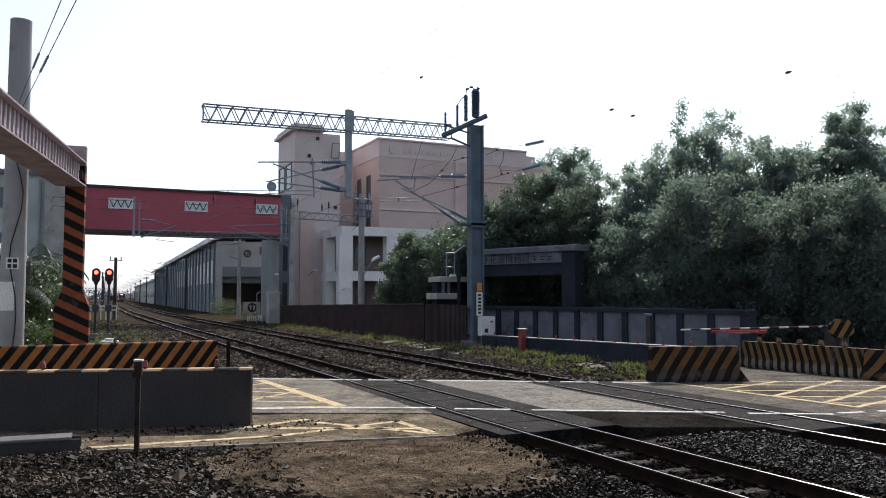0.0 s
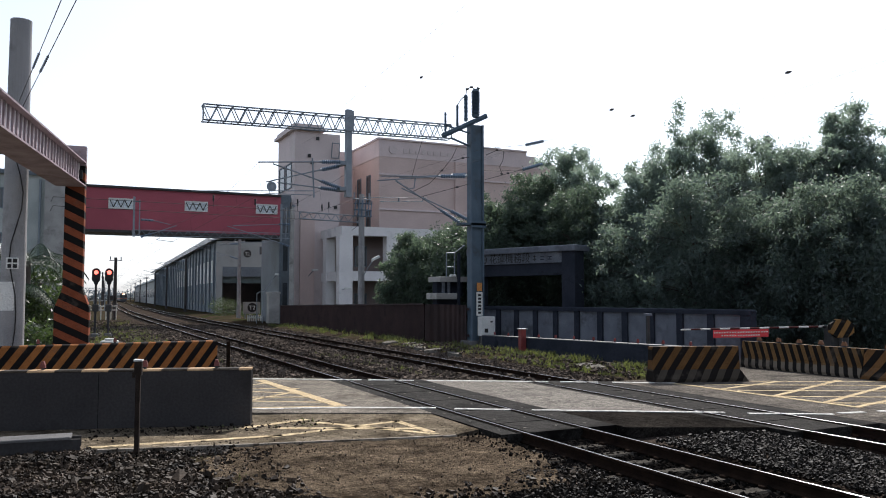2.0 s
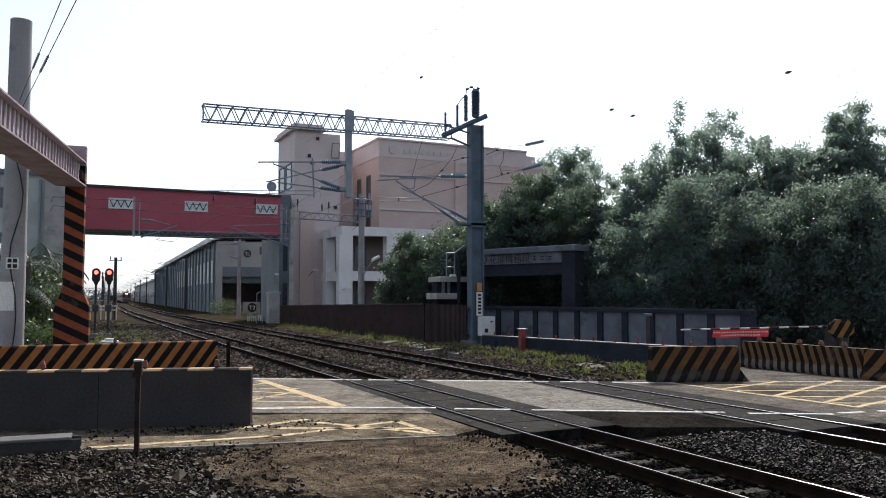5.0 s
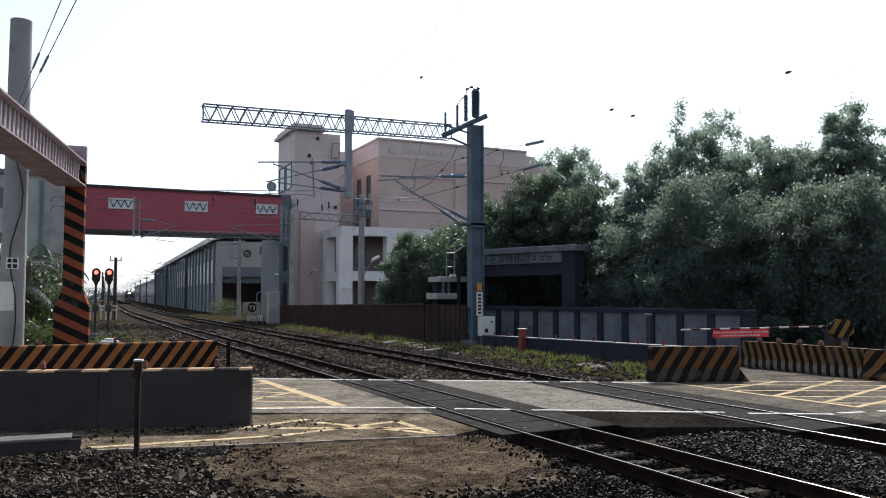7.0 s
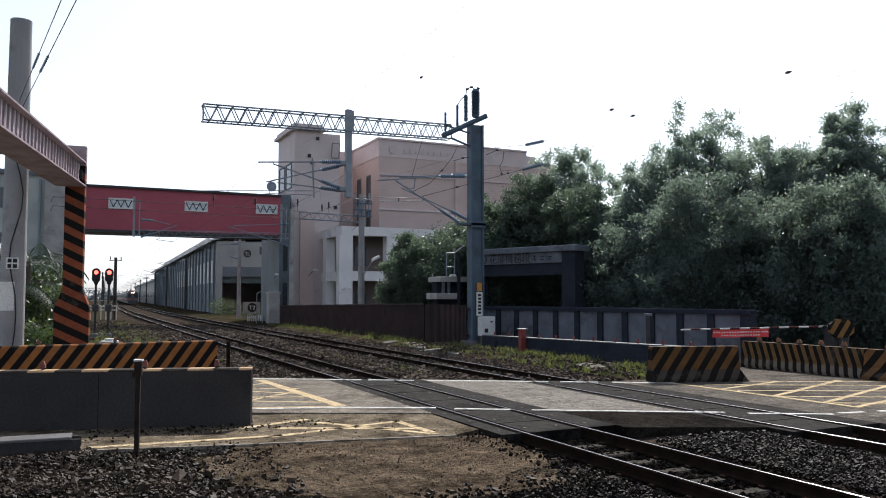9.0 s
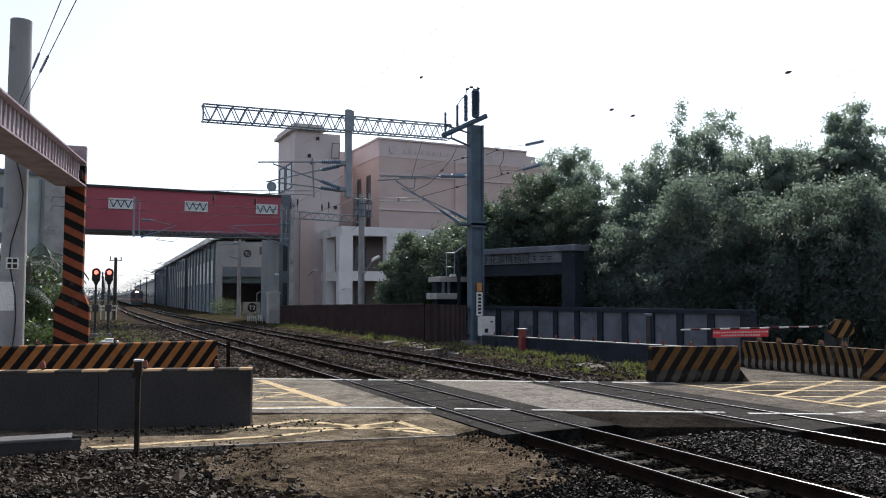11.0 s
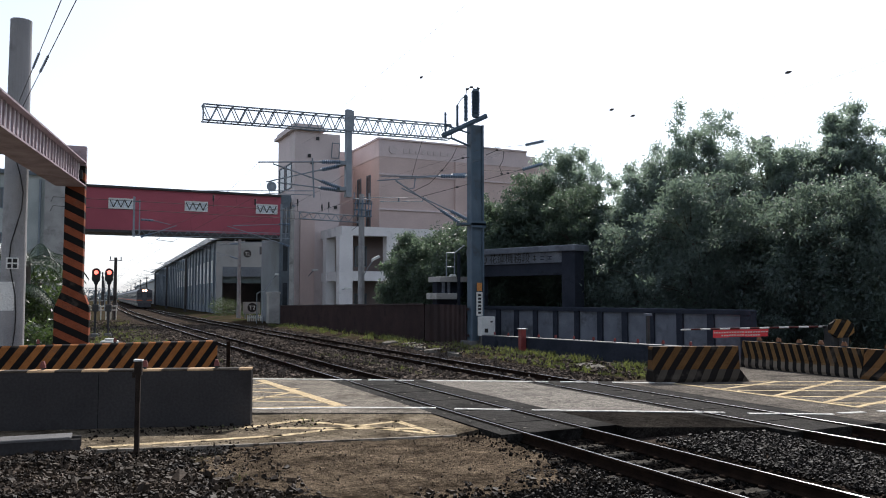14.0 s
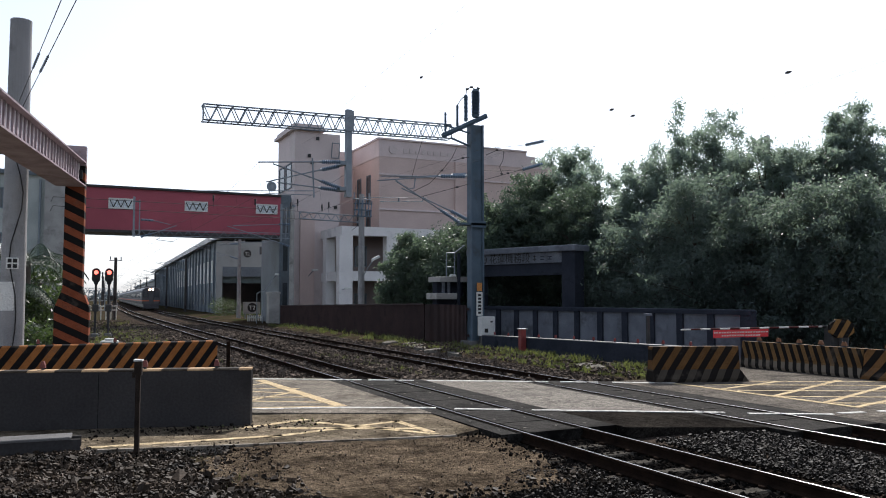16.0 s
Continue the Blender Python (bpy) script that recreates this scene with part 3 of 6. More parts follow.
# ---- barriers ----
JERSEY = ((-0.30, 0.0), (-0.30, 0.08), (-0.17, 0.30), (-0.11, 1.0), (0.11, 1.0), (0.17, 0.30), (0.30, 0.08), (0.30, 0.0))


def run_pose(a, b):
    """A frame at a whose x axis runs to b."""
    return pose(a[0], a[1], 0, 0, 0, math.degrees(math.atan2(b[1] - a[1], b[0] - a[0]))), math.hypot(b[0] - a[0], b[1] - a[1])


def reflector(parent, x, z, lamp=RED_PAINT):
    big = 2.0 if lamp is DULL_ORANGE else 1.0
    st = part("reflector_stem", Shape().tube((x, 0, z - 0.01), (x, 0, z + 0.06), 0.03 * big, 0.018, 8), DARK_METAL, parent)
    lens = Shape().loft([[(x + u * w, v * 0.026, z + h) for u, v in ((-1, -1), (1, -1), (1, 1), (-1, 1))] for h, w in ((0.035, 0.042 * big), (0.08, 0.038 * big), (0.145, 0.02 * big))])
    part("reflector", lens, lamp, st, "dull red reflector" if lamp is DULL_RED else "red reflector")


def add_joint(barrier, x, half, height):
    """A dark narrow joint down the face of a cast barrier."""
    part("joint", Shape().box(x, x + 0.007, -half - 0.003, -half + 0.01, -0.1, height - 0.03), GROOVE, barrier)


def wall_barrier(a, b, height, half, mat, label, name="concrete_barrier", jersey=False, band=None, marks=(), lamp=RED_PAINT, rise=0.0):
    m, length = run_pose(a, b)
    m = m @ pose(0, 0, 0, 0, -rise, 0)
    t = thing(name, m, label, "barrier")
    if jersey:
        prof = [(u, (w if w < 0.9 else height)) for u, w in JERSEY]
        body = Shape().loft([[(x, u, w) for u, w in prof] for x in (0.0, 0.02, length - 0.02, length)])
        if length < 4:
            body.loft([[(length - 0.001, -0.28, -0.02), (length + 0.2, -0.28, -0.02), (length + 0.2, 0.28, -0.02), (length - 0.001, 0.28, -0.02)], [(length - 0.001, -0.16, 0.30), (length + 0.005, -0.16, 0.30), (length + 0.005, 0.16, 0.30), (length - 0.001, 0.16, 0.30)]])
    else:
        c = 0.03
        prof = [(-half, -0.2), (-half, height - c), (-half + c, height), (half - c, height), (half, height - c), (half, -0.2)]
        body = Shape().loft([[(x, u, w) for u, w in prof] for x in (0.0, length)])
    part("body", body, mat, t)
    if band:
        prof = [(-half - 0.004, height - 0.014), (-half - 0.004, height - c + 0.002), (-half + c, height + 0.004), (half - c, height + 0.004), (half + 0.004, height - c + 0.002), (half + 0.004, height - 0.014)]
        part("painted_band", Shape().loft([[(x, u, w) for u, w in prof] for x in (-0.004, length + 0.004)]), band, t, "worn yellow and black painted top edge")
    for x in marks:
        reflector(t, x, height, lamp)
    return t


# ---- buildings ----
def window_in(parent, x0, x1, z0, z1, y, frame_mat=None, facing="y", pane=None):
    """A framed window proud of a wall that faces -y (or -x)."""
    fr = Shape()
    fm = frame_mat or SHED_WALL
    e = 0.09

    def b(s, a0, a1, c0, c1, d0, d1):
        if facing == "y":
            s.box(a0, a1, y - d1, y - d0, c0, c1)
        else:
            s.box(y - d1, y - d0, a0, a1, c0, c1)
    w = Shape()
    b(w, x0 + e, x1 - e, z0 + e, z1 - e, -0.05, 0.02)
    b(fr, x0, x0 + e, z0, z1, -0.05, 0.07)
    b(fr, x1 - e, x1, z0, z1, -0.05, 0.07)
    b(fr, x0 + e, x1 - e, z1 - e, z1, -0.05, 0.07)
    b(fr, x0 + e, x1 - e, z0, z0 + e, -0.05, 0.07)
    win = part("window", fr, fm, parent)
    part("pane", w, pane or WINDOW, win, "glass pane painted pale for the reflected sky" if pane else "dark glass pane")
    return win


def build_station_building():
    """The depot's office block: stair tower, main block, white tiled portico."""
    b = thing("office_building", pose(0, 0, 0), "four storey pink tiled office building with a white portico", "building")
    w = Shape().box(18.1, 20.5, 68.0, 74.0, -0.3, 16.85).box(20.5, 22.25, 68.02, 74.0, -0.3, 16.75)
    part("tower_wall", w, TOWER_TILE, b)
    cap = Shape().box(17.75, 20.75, 67.6, 74.3, 16.85, 17.1).box(17.95, 20.55, 67.85, 74.1, 17.1, 17.45)
    part("tower_roof", cap, TOWER_TILE, b)
    part("corner_pilaster", Shape().box(18.6, 19.9, 67.8, 68.0, -0.3, 9.6), TILE_ORANGE, b)
    part("stair_shaft", Shape().box(16.4, 17.35, 66.3, 73.0, -0.3, 10.8), SHED_WALL, b, "blue grey clad stair shaft")
    for z in (1.0, 4.2, 7.4):
        window_in(b, 16.6, 17.2, z, z + 2.4, 66.3)
    part("link_wall", Shape().box(22.25, 25.6, 74.0, 84.0, -0.3, 16.4), TILE_PINK, b)
    mw = Shape().box(25.6, 44.6, 66.8, 88.0, -0.3, 14.9)
    part("main_wall", mw, TILE_ORANGE, b)
    par = Shape().box(25.55, 41.2, 66.75, 88.0, 14.9, 16.45).box(41.2, 42.2, 66.75, 88.0, 14.9, 16.1).box(42.2, 44.65, 66.75, 88.0, 14.9, 15.5)
    part("parapet", par, TILE_PINK, b)
    part("coping", Shape().box(25.4, 41.2, 66.6, 66.9, 16.45, 16.6).box(25.4, 25.7, 66.9, 88, 16.45, 16.6), TILE_PINK, b)
    part("main_pilaster", Shape().box(33.2, 34.1, 66.55, 66.8, -0.3, 14.9), TILE_ORANGE, b)
    for z in (13.2, 10.0):
        part("string_course", Shape().box(25.5, 44.6, 66.66, 66.8, z, z + 0.16), TILE_PINK, b)
    for k, y in enumerate((69.0, 71.6)):
        for z in (7.6, 10.9):
            window_in(b, y, y + 1.1, z, z + 2.6, 25.6, facing="x")
    # stair windows on the tower
    for z in (2.2, 5.4, 8.6, 11.8):
        window_in(b, 69.0, 71.0, z, z + 2.3, 18.1, facing="x")
        window_in(b, 71.4, 73.4, z, z + 2.3, 18.1, facing="x")
    for x, z in ((19.25, 14.5), (19.5, 13.9), (21.7, 10.0), (20.0, 16.1)):
        part("wall_vent", Shape().box(x, x + 0.28, 67.85, 68.0, z, z + 0.3, 0.03), DARK_METAL, b)
    part("roof_frame", Shape().path([(21.4, 67.9, 14.6), (21.4, 67.6, 15.9), (22.1, 67.6, 15.9), (22.1, 67.9, 14.6), (21.4, 67.9, 14.6)], 0.05), STEEL, b)
    # portico
    for x0, x1 in ((20.3, 21.45), (24.45, 25.5), (28.6, 29.6)):
        part("portico_column", Shape().box(x0, x1, 62.0, 62.9, -0.2, 7.2), TILE_WHITE, b, "white tiled column")
    for y0, y1 in ((66.3, 67.3), (69.2, 69.6)):
        part("portico_column", Shape().box(20.5, 21.3, y0, y1, -0.2, 7.2), TILE_WHITE, b, "white tiled column")
    part("portico_beam", Shape().box(20.5, 36.0, 62.0, 62.9, 7.2, 7.95).box(20.5, 21.3, 62.9, 69.5, 7.2, 7.95).box(21.45, 36.0, 62.1, 62.8, 3.45, 4.25).box(20.6, 21.25, 62.9, 69.5, 3.45, 4.25), TILE_WHITE, b)
    part("portico_slab", Shape().box(21.3, 36.0, 62.9, 66.8, 7.5, 7.9).box(21.3, 36.0, 62.9, 66.8, 3.6, 3.9), CONCRETE, b)
    rec = Shape().box(22.2, 36.0, 64.6, 66.8, -0.2, 7.5).box(22.2, 25.6, 66.8, 68.0, -0.2, 7.5)
    part("recessed_wall", rec, TILE_SHADED, b)
    for x in (22.5, 25.4):
        for z in (0.6, 4.7):
            window_in(b, x, x + 1.1, z, z + 1.8, 64.6)
    for y in (65.5, 66.9):
        for z in (0.6, 4.7):
            window_in(b, y, y + 0.9, z, z + 1.8, 22.2, facing="x")
    # plain badge and worn lettering bars high on the parapet
    badge = Shape()
    n = 20
    badge.loft([[(26.9 + r * math.cos(6.2832 * i / n), y, 15.6 + r * math.sin(6.2832 * i / n)) for i in range(n)] for y, r in ((66.74, 0.42), (66.66, 0.42))])
    part("badge", badge, TOWER_TILE, b, "round pale badge")
    rng = random.Random(3)
    x = 27.9
    bars = Shape()
    while x < 33.0:
        wd = rng.uniform(0.35, 0.55)
        bars.box(x, x + wd, 66.70, 66.75, 15.35, 15.35 + rng.uniform(0.32, 0.5))
        x += wd + 0.2
    part("faded_lettering", bars, TOWER_TILE, b, "faded unreadable lettering")
    return b


def build_bridge():
    b = thing("overbridge", pose(0, 0, 0), "closed red footbridge over the tracks joining two buildings", "bridge")
    part("body", Shape().box(-3.0, 16.4, 66.0, 69.2, 7.3, 10.55), BRIDGE_RED, b)
    part("roof", Shape().box(-3.1, 16.4, 65.8, 69.4, 10.55, 10.72), DARK_METAL, b)
    part("bottom_beam", Shape().box(-3.0, 16.4, 65.85, 69.35, 7.1, 7.3), DARK_METAL, b)
    for x in [-2 + 1.6 * i for i in range(11)]:
        part("panel_joint", Shape().box(x, x + 0.03, 65.985, 66.0, 7.35, 10.5), BRIDGE_RED, b)
    for x0, x1, z in ((2.95, 4.75, 8.95), (8.6, 10.4, 9.0), (14.3, 16.1, 9.05)):
        fr = Shape()
        for a0, a1, c0, c1 in ((x0, x1, z + 0.72, z + 0.82), (x0, x1, z, z + 0.1), (x0, x0 + 0.08, z + 0.1, z + 0.72), (x1 - 0.08, x1, z + 0.1, z + 0.72)):
            fr.box(a0, a1, 65.90, 66.0, c0, c1)
        win = part("window", fr, SIGN_WHITE, b, "white framed window with a zigzag brace")
        part("pane", Shape().box(x0 + 0.08, x1 - 0.08, 65.97, 65.995, z + 0.1, z + 0.72), PANE_PALE, win)
        br = Shape()
        k = 6
        for i in range(k):
            a, c = x0 + 0.1 + (x1 - x0 - 0.2) * i / k, x0 + 0.1 + (x1 - x0 - 0.2) * (i + 1) / k
            br.tube((a, 65.93, z + (0.12 if i % 2 else 0.7)), (c, 65.93, z + (0.7 if i % 2 else 0.12)), 0.035, n=4)
        part("brace", br, DARK_METAL, win)
    dish = Shape()
    n, rings = 16, []
    for k in range(5):
        r = 0.42 * k / 4 + 0.01
        rings.append([(15.5 + r * math.cos(6.2832 * i / n), 65.7 - 0.12 * (k / 4) ** 2, 11.35 + r * math.sin(6.2832 * i / n)) for i in range(n)])
    d = thing("satellite_dish", pose(0, 0, 0), "grey satellite dish on the roof of the red footbridge", "dish")
    part("reflector_dish", dish.loft(rings), STEEL, d)
    part("mount", Shape().path([(15.5, 65.72, 11.35), (15.5, 66.2, 11.1), (15.5, 66.2, 10.7)], 0.04), STEEL, d)
    # buildings at the bridge's other end
    o = thing("depot_annex", pose(0, 0, 0), "weathered grey green concrete building at the bridge's end", "building")
    part("wall", Shape().box(-7.0, 0.1, 64.0, 76.0, -0.3, 10.9), ANNEX_WALL, o)
    part("roof", Shape().box(-7.3, 0.3, 63.7, 76.3, 10.9, 11.2), SHED_WALL, o)
    for z in (2.0, 5.2, 8.4):
        for x in (-5.6,):
            window_in(o, x, x + 1.6, z, z + 1.5, 64.0)
    part("pilaster", Shape().box(-1.4, 0.15, 63.6, 64.0, -0.3, 10.6), CONCRETE_PALE, o)
    part("downpipe", Shape().tube((-1.7, 63.9, 0), (-1.7, 63.9, 10.6), 0.08), STEEL, o)


def build_shed():
    """The long depot shed, in the line's far direction."""
    m = pose(19.3, 114.5, 0, 0, 0, -2.6)
    b = thing("depot_shed", m, "long blue grey sheet clad train depot shed with a pale gable", "building")
    L, W, H = 158.0, 17.0, 10.0
    part("side_wall", Shape().box(0, 0.3, 0, L, 2.0, H).box(0, 0.3, 0, L, -0.5, 2.0), SHED_WALL, b)
    part("back_wall", Shape().box(W - 0.3, W, 0, L, -0.5, H), SHED_WALL, b)
    g = Shape().box(0, W, -0.3, 0, 6.4, H).box(0, 0.9, -0.3, 0, -0.5, 6.4).box(9.2, W, -0.3, 0, -0.5, 6.4)
    part("gable_wall", g, SHED_PALE, b, "pale gable wall over the shed's door")
    part("door_lintel", Shape().box(0.9, 9.2, -0.45, -0.3, 5.0, 6.4), SHED_WALL, b)
    part("floor_slab", Shape().box(0.3, W - 0.3, 0, 60, -0.3, -0.05), CONCRETE, b)
    # added dark sheet stands for the unlit inside behind the door
    part("inner_wall", Shape().box(0.9, 9.2, 14, 14.3, -0.1, 6.4), TRAIN_DARK, b)
    roof = Shape().loft([[(-0.8, y, H + 0.02), (W / 2, y, H + 2.0), (W + 0.8, y, H + 0.02), (W + 0.8, y, H + 0.2), (W / 2, y, H + 2.2), (-0.8, y, H + 0.2)] for y in (-0.8, L + 0.5)])
    part("roof", roof, ROOF_SHEET, b, "pale ribbed sheet roof")
    # gutter is coloured white in place of sunlight on the roof edge
    part("gutter", Shape().box(-1.0, -0.8, -0.8, L, H - 0.16, H + 0.22), SIGN_WHITE, b)
    for i in range(31):
        y = 1.0 + 5.0 * i
        part("pilaster", Shape().box(-0.22, 0, y, y + 0.5, -0.5, H - 0.1), SHED_WALL, b)
    for i in range(24):
        y = 1.75 + 5.0 * i
        for e in (0.0, 1.9):
            if i < 13 and i != 5:
                window_in(b, y + e, y + e + 1.45, 4.2, 7.4, 0.0, facing="x", frame_mat=SIGN_WHITE, pane=PANE_PALE)
            if i % 3 != 1:
                window_in(b, y + e, y + e + 1.2, 0.9, 2.7, 0.0, facing="x", frame_mat=SHED_PALE)
    # added white strip stands for the bright light along the eave
    part("fascia", Shape().box(-1.08, -1.0, -0.8, 95.0, H - 0.2, H + 0.5), SIGN_WHITE, b, "white strip standing for bright light along the eave")
    part("door_panel", Shape().box(0.95, 9.15, 0.3, 0.5, 4.1, 6.4), TEAL_SHEET, b, "dull teal sheet over the door opening")
    # round track marks on the gable
    for x, z, r in ((4.3, 8.3, 0.55),):
        n = 18
        s = Shape().loft([[(x + r * math.cos(6.2832 * i / n), y, z + r * math.sin(6.2832 * i / n)) for i in range(n)] for y in (-0.34, -0.3)])
        mk = part("track_mark", s, BLACK, b, "black round track mark")
        text_part("T2", mk, (x, -0.345, z - 0.25), 0.62, SIGN_WHITE)
    window_in(b, 6.0, 8.2, 8.2, 9.4, -0.3)
    b2 = thing("far_shed", pose(19.3 + 0.0455 * 162 + 0.6, 114.5 + 162, 0, 0, 0, -2.6), "lower pale depot shed farther along the line", "building")
    part("side_wall", Shape().box(0, 12, 0, 210, -0.5, 7.6), SHED_PALE, b2)
    part("roof", Shape().box(-0.6, 12.6, -0.5, 210.5, 7.6, 8.1), ROOF_SHEET, b2)
    for i in range(16):
        window_in(b2, 4 + 12 * i, 10 + 12 * i, 2.0, 5.0, 0.0, facing="x", frame_mat=SHED_WALL)
    return b


def text_part(words, parent, at, size, mat, rx=90, rz=0):
    """Raised lettering in the built-in font, as a mesh."""
    cu = bpy.data.curves.new("lettering", 'FONT')
    cu.body, cu.size, cu.align_x, cu.extrude = words, size, 'CENTER', 0.004
    tmp = new("lettering", cu)
    me = bpy.data.meshes.new_from_object(tmp.evaluated_get(bpy.context.evaluated_depsgraph_get()))
    bpy.data.objects.remove(tmp)
    me.materials.clear()
    me.materials.append(mat)
    ob = new("lettering", me)
    ob.parent = parent
    ob.matrix_basis = pose(*at, rx, 0, rz)
    return ob


# ---- planting ----
def leaves_mesh(name, centres, radii, count, size, slim, rng, mat, droop=0.3):
    """Many small pointed leaves on the shells and insides of clumps."""
    centres, radii = np.array(centres), np.array(radii)
    w = radii.prod(1) ** 0.85
    pick = rng.choice(len(centres), count, p=w / w.sum())
    d = rng.normal(size=(count, 3))
    d /= np.linalg.norm(d, axis=1)[:, None]
    r = np.abs(rng.normal(0.0, 0.42, count)) + rng.uniform(0.15, 0.75, count)
    p = centres[pick] + d * r[:, None] * radii[pick]
    a = rng.normal(size=(count, 3)) + d * 0.7
    a[:, 2] -= droop * 2
    a /= np.linalg.norm(a, axis=1)[:, None]
    b = np.cross(a, rng.normal(size=(count, 3)))
    b /= np.linalg.norm(b, axis=1)[:, None]
    s = size * rng.uniform(0.6, 1.4, count)[:, None]
    a, b = a * s, b * s * slim
    vs = np.stack([p - a, p + b - a * 0.1, p + a, p - b - a * 0.1], 1).reshape(-1, 3)
    fs = np.arange(count * 4).reshape(-1, 4)
    me = bpy.data.meshes.new(name)
    me.from_pydata(vs.tolist(), [], fs.tolist())
    me.materials.append(mat)
    return me


def build_tree(x, y, height, spread, seed, leaf=LEAF, count=9000, name="tree", label="", base=0.25, size=0.16, plumes=0, slim=0.34, clumps=46, tall=0.03):
    """A tapered trunk, limbs out to every clump, and a crown of many small leaves; height is to the crown's tip."""
    rng = np.random.default_rng(seed)
    t = thing(name, pose(x, y, -0.2, 0, 0, 0), label or "dense dark green broadleaf tree behind a wall", "tree")
    trunk = Shape()
    pts = [Vector((0, 0, 0))]
    for k in range(1, 6):
        pts.append(Vector((rng.normal(0, 0.12) + pts[-1].x, rng.normal(0, 0.12) + pts[-1].y, height * 0.15 * k)))
    for k in range(5):
        trunk.tube(pts[k], pts[k + 1], 0.02 * height * (1 - k / 6), 0.02 * height * (1 - (k + 1) / 6), 8)
    centres, radii = [], []
    limbs = Shape()
    for k in range(clumps):
        a, u = rng.uniform(0, 6.28), (k + 0.5) / clumps
        w = base + (0.93 - base) * u
        env = spread * (1.0 if u < 0.55 else math.sqrt(max(0.02, 1 - ((u - 0.55) / 0.47) ** 2)))
        r = env * math.sqrt(rng.uniform(0, 1)) * 0.9
        lift = rng.uniform(-0.06, 0.03) if u > 0.8 else rng.uniform(-0.04, 0.04)
        c = Vector((r * math.cos(a), r * math.sin(a), height * (w + lift)))
        rr = spread * (rng.uniform(0.2, 0.36) if u > 0.7 else rng.uniform(0.28, 0.44))
        centres.append(tuple(c))
        radii.append((rr, rr, rr * rng.uniform(0.7, 1.5)))
        j = pts[min(5, max(1, int(w * 5.5)))]
        limbs.tube(j, j.lerp(c, 0.95), 0.005 * height, 0.0012 * height, 4)
    for k in range(plumes):
        px, py = rng.normal(0, 0.3 * spread), rng.normal(0, 0.3 * spread)
        limbs.tube((px * 0.6, py * 0.6, height * 0.8), (px, py, height * (0.94 + 4 * tall)), 0.025, 0.008, 4)
        for q in range(5):
            centres.append((px + rng.normal(0, 0.12), py + rng.normal(0, 0.12), height * (0.93 + tall * q)))
            radii.append((0.36 - 0.02 * q, 0.36 - 0.02 * q, 0.4))
    # loose sprays of leaves that stand out from the crown
    for k in range(int(clumps * 0.9)):
        a, u = rng.uniform(0, 6.28), rng.uniform(0.35, 1.0)
        w = base + (0.97 - base) * u
        env = spread * (1.0 if u < 0.55 else math.sqrt(max(0.02, 1 - ((u - 0.55) / 0.5) ** 2)))
        r = env * rng.uniform(0.95, 1.35)
        c = Vector((r * math.cos(a), r * math.sin(a), height * (w + rng.uniform(-0.02, 0.04))))
        centres.append(tuple(c))
        radii.append((0.4, 0.4, rng.uniform(0.2, 0.45)))
        limbs.tube(c.lerp(Vector((0, 0, c.z - 0.5)), 0.6), c, 0.014, 0.005, 4)
    part("trunk", trunk, BARK, t)
    tagged(part("branchwork", limbs, BARK, t), kind="stuff")
    me = leaves_mesh("crown", centres, radii, count, size, slim, rng, leaf)
    cr = new("crown", me)
    cr.parent = t
    return t


def build_grass(name, areas, seed, label, mat=None):
    """areas: x0, x1, y0, y1, z, tufts a square metre, blade height."""
    rng = np.random.default_rng(seed)
    vs = []
    for x0, x1, y0, y1, z, dens, hgt in areas:
        for _ in range(int((x1 - x0) * (y1 - y0) * dens)):
            x, y = rng.uniform(x0, x1), rng.uniform(y0, y1)
            if noise.noise((x * 0.7, y * 0.5, 3.0)) + 0.6 * noise.noise((x * 2.1, y * 1.6, 7.0)) < 0.04:
                continue
            for _ in range(7):
                a, hh = rng.uniform(0, 6.28), hgt * rng.uniform(0.4, 1.3)
                bx, by = x + rng.normal(0, 0.06), y + rng.normal(0, 0.06)
                lx, ly = math.cos(a), math.sin(a)
                w, lean = 0.012 + 0.03 * hgt, hh * rng.uniform(0.2, 0.9)
                vs += [(bx - ly * w + bend(by), by + lx * w, z), (bx + ly * w + bend(by), by - lx * w, z), (bx + lx * lean + bend(by), by + ly * lean, z + hh)]
    me = bpy.data.meshes.new(name)
    me.from_pydata(vs, [], [(i, i + 1, i + 2) for i in range(0, len(vs), 3)])
    me.materials.append(mat or GRASS)
    return tagged(new(name, me), label, "grass", kind="stuff")


# ---- overhead line ----
def lattice(s, a, b, height, bays, r=0.03, depth=0.0):
    """A flat lattice girder from a to b (top chord), zigzag braced."""
    a, b = Vector(a), Vector(b)
    dz, dy = Vector((0, 0, -height)), Vector((0, depth, 0))
    rows = [Vector((0, 0, 0))] + ([dy] if depth else [])
    for o in rows:
        s.tube(a + o, b + o, r * 1.5, n=6)
        s.tube(a + o + dz, b + o + dz, r * 1.5, n=6)
        for i in range(bays):
            p, q = a.lerp(b, i / bays) + o, a.lerp(b, (i + 1) / bays) + o
            m = (p + q) / 2
            s.tube(p, m + dz, r, n=4)
            s.tube(m + dz, q, r, n=4)
    if depth:
        for i in range(bays + 1):
            p = a.lerp(b, i / bays)
            s.tube(p, p + dy, r, n=4)
            s.tube(p + dz, p + dz + dy, r, n=4)
    s.tube(a, a + dz, r * 1.5, n=6)
    s.tube(b, b + dz, r * 1.5, n=6)
    return s


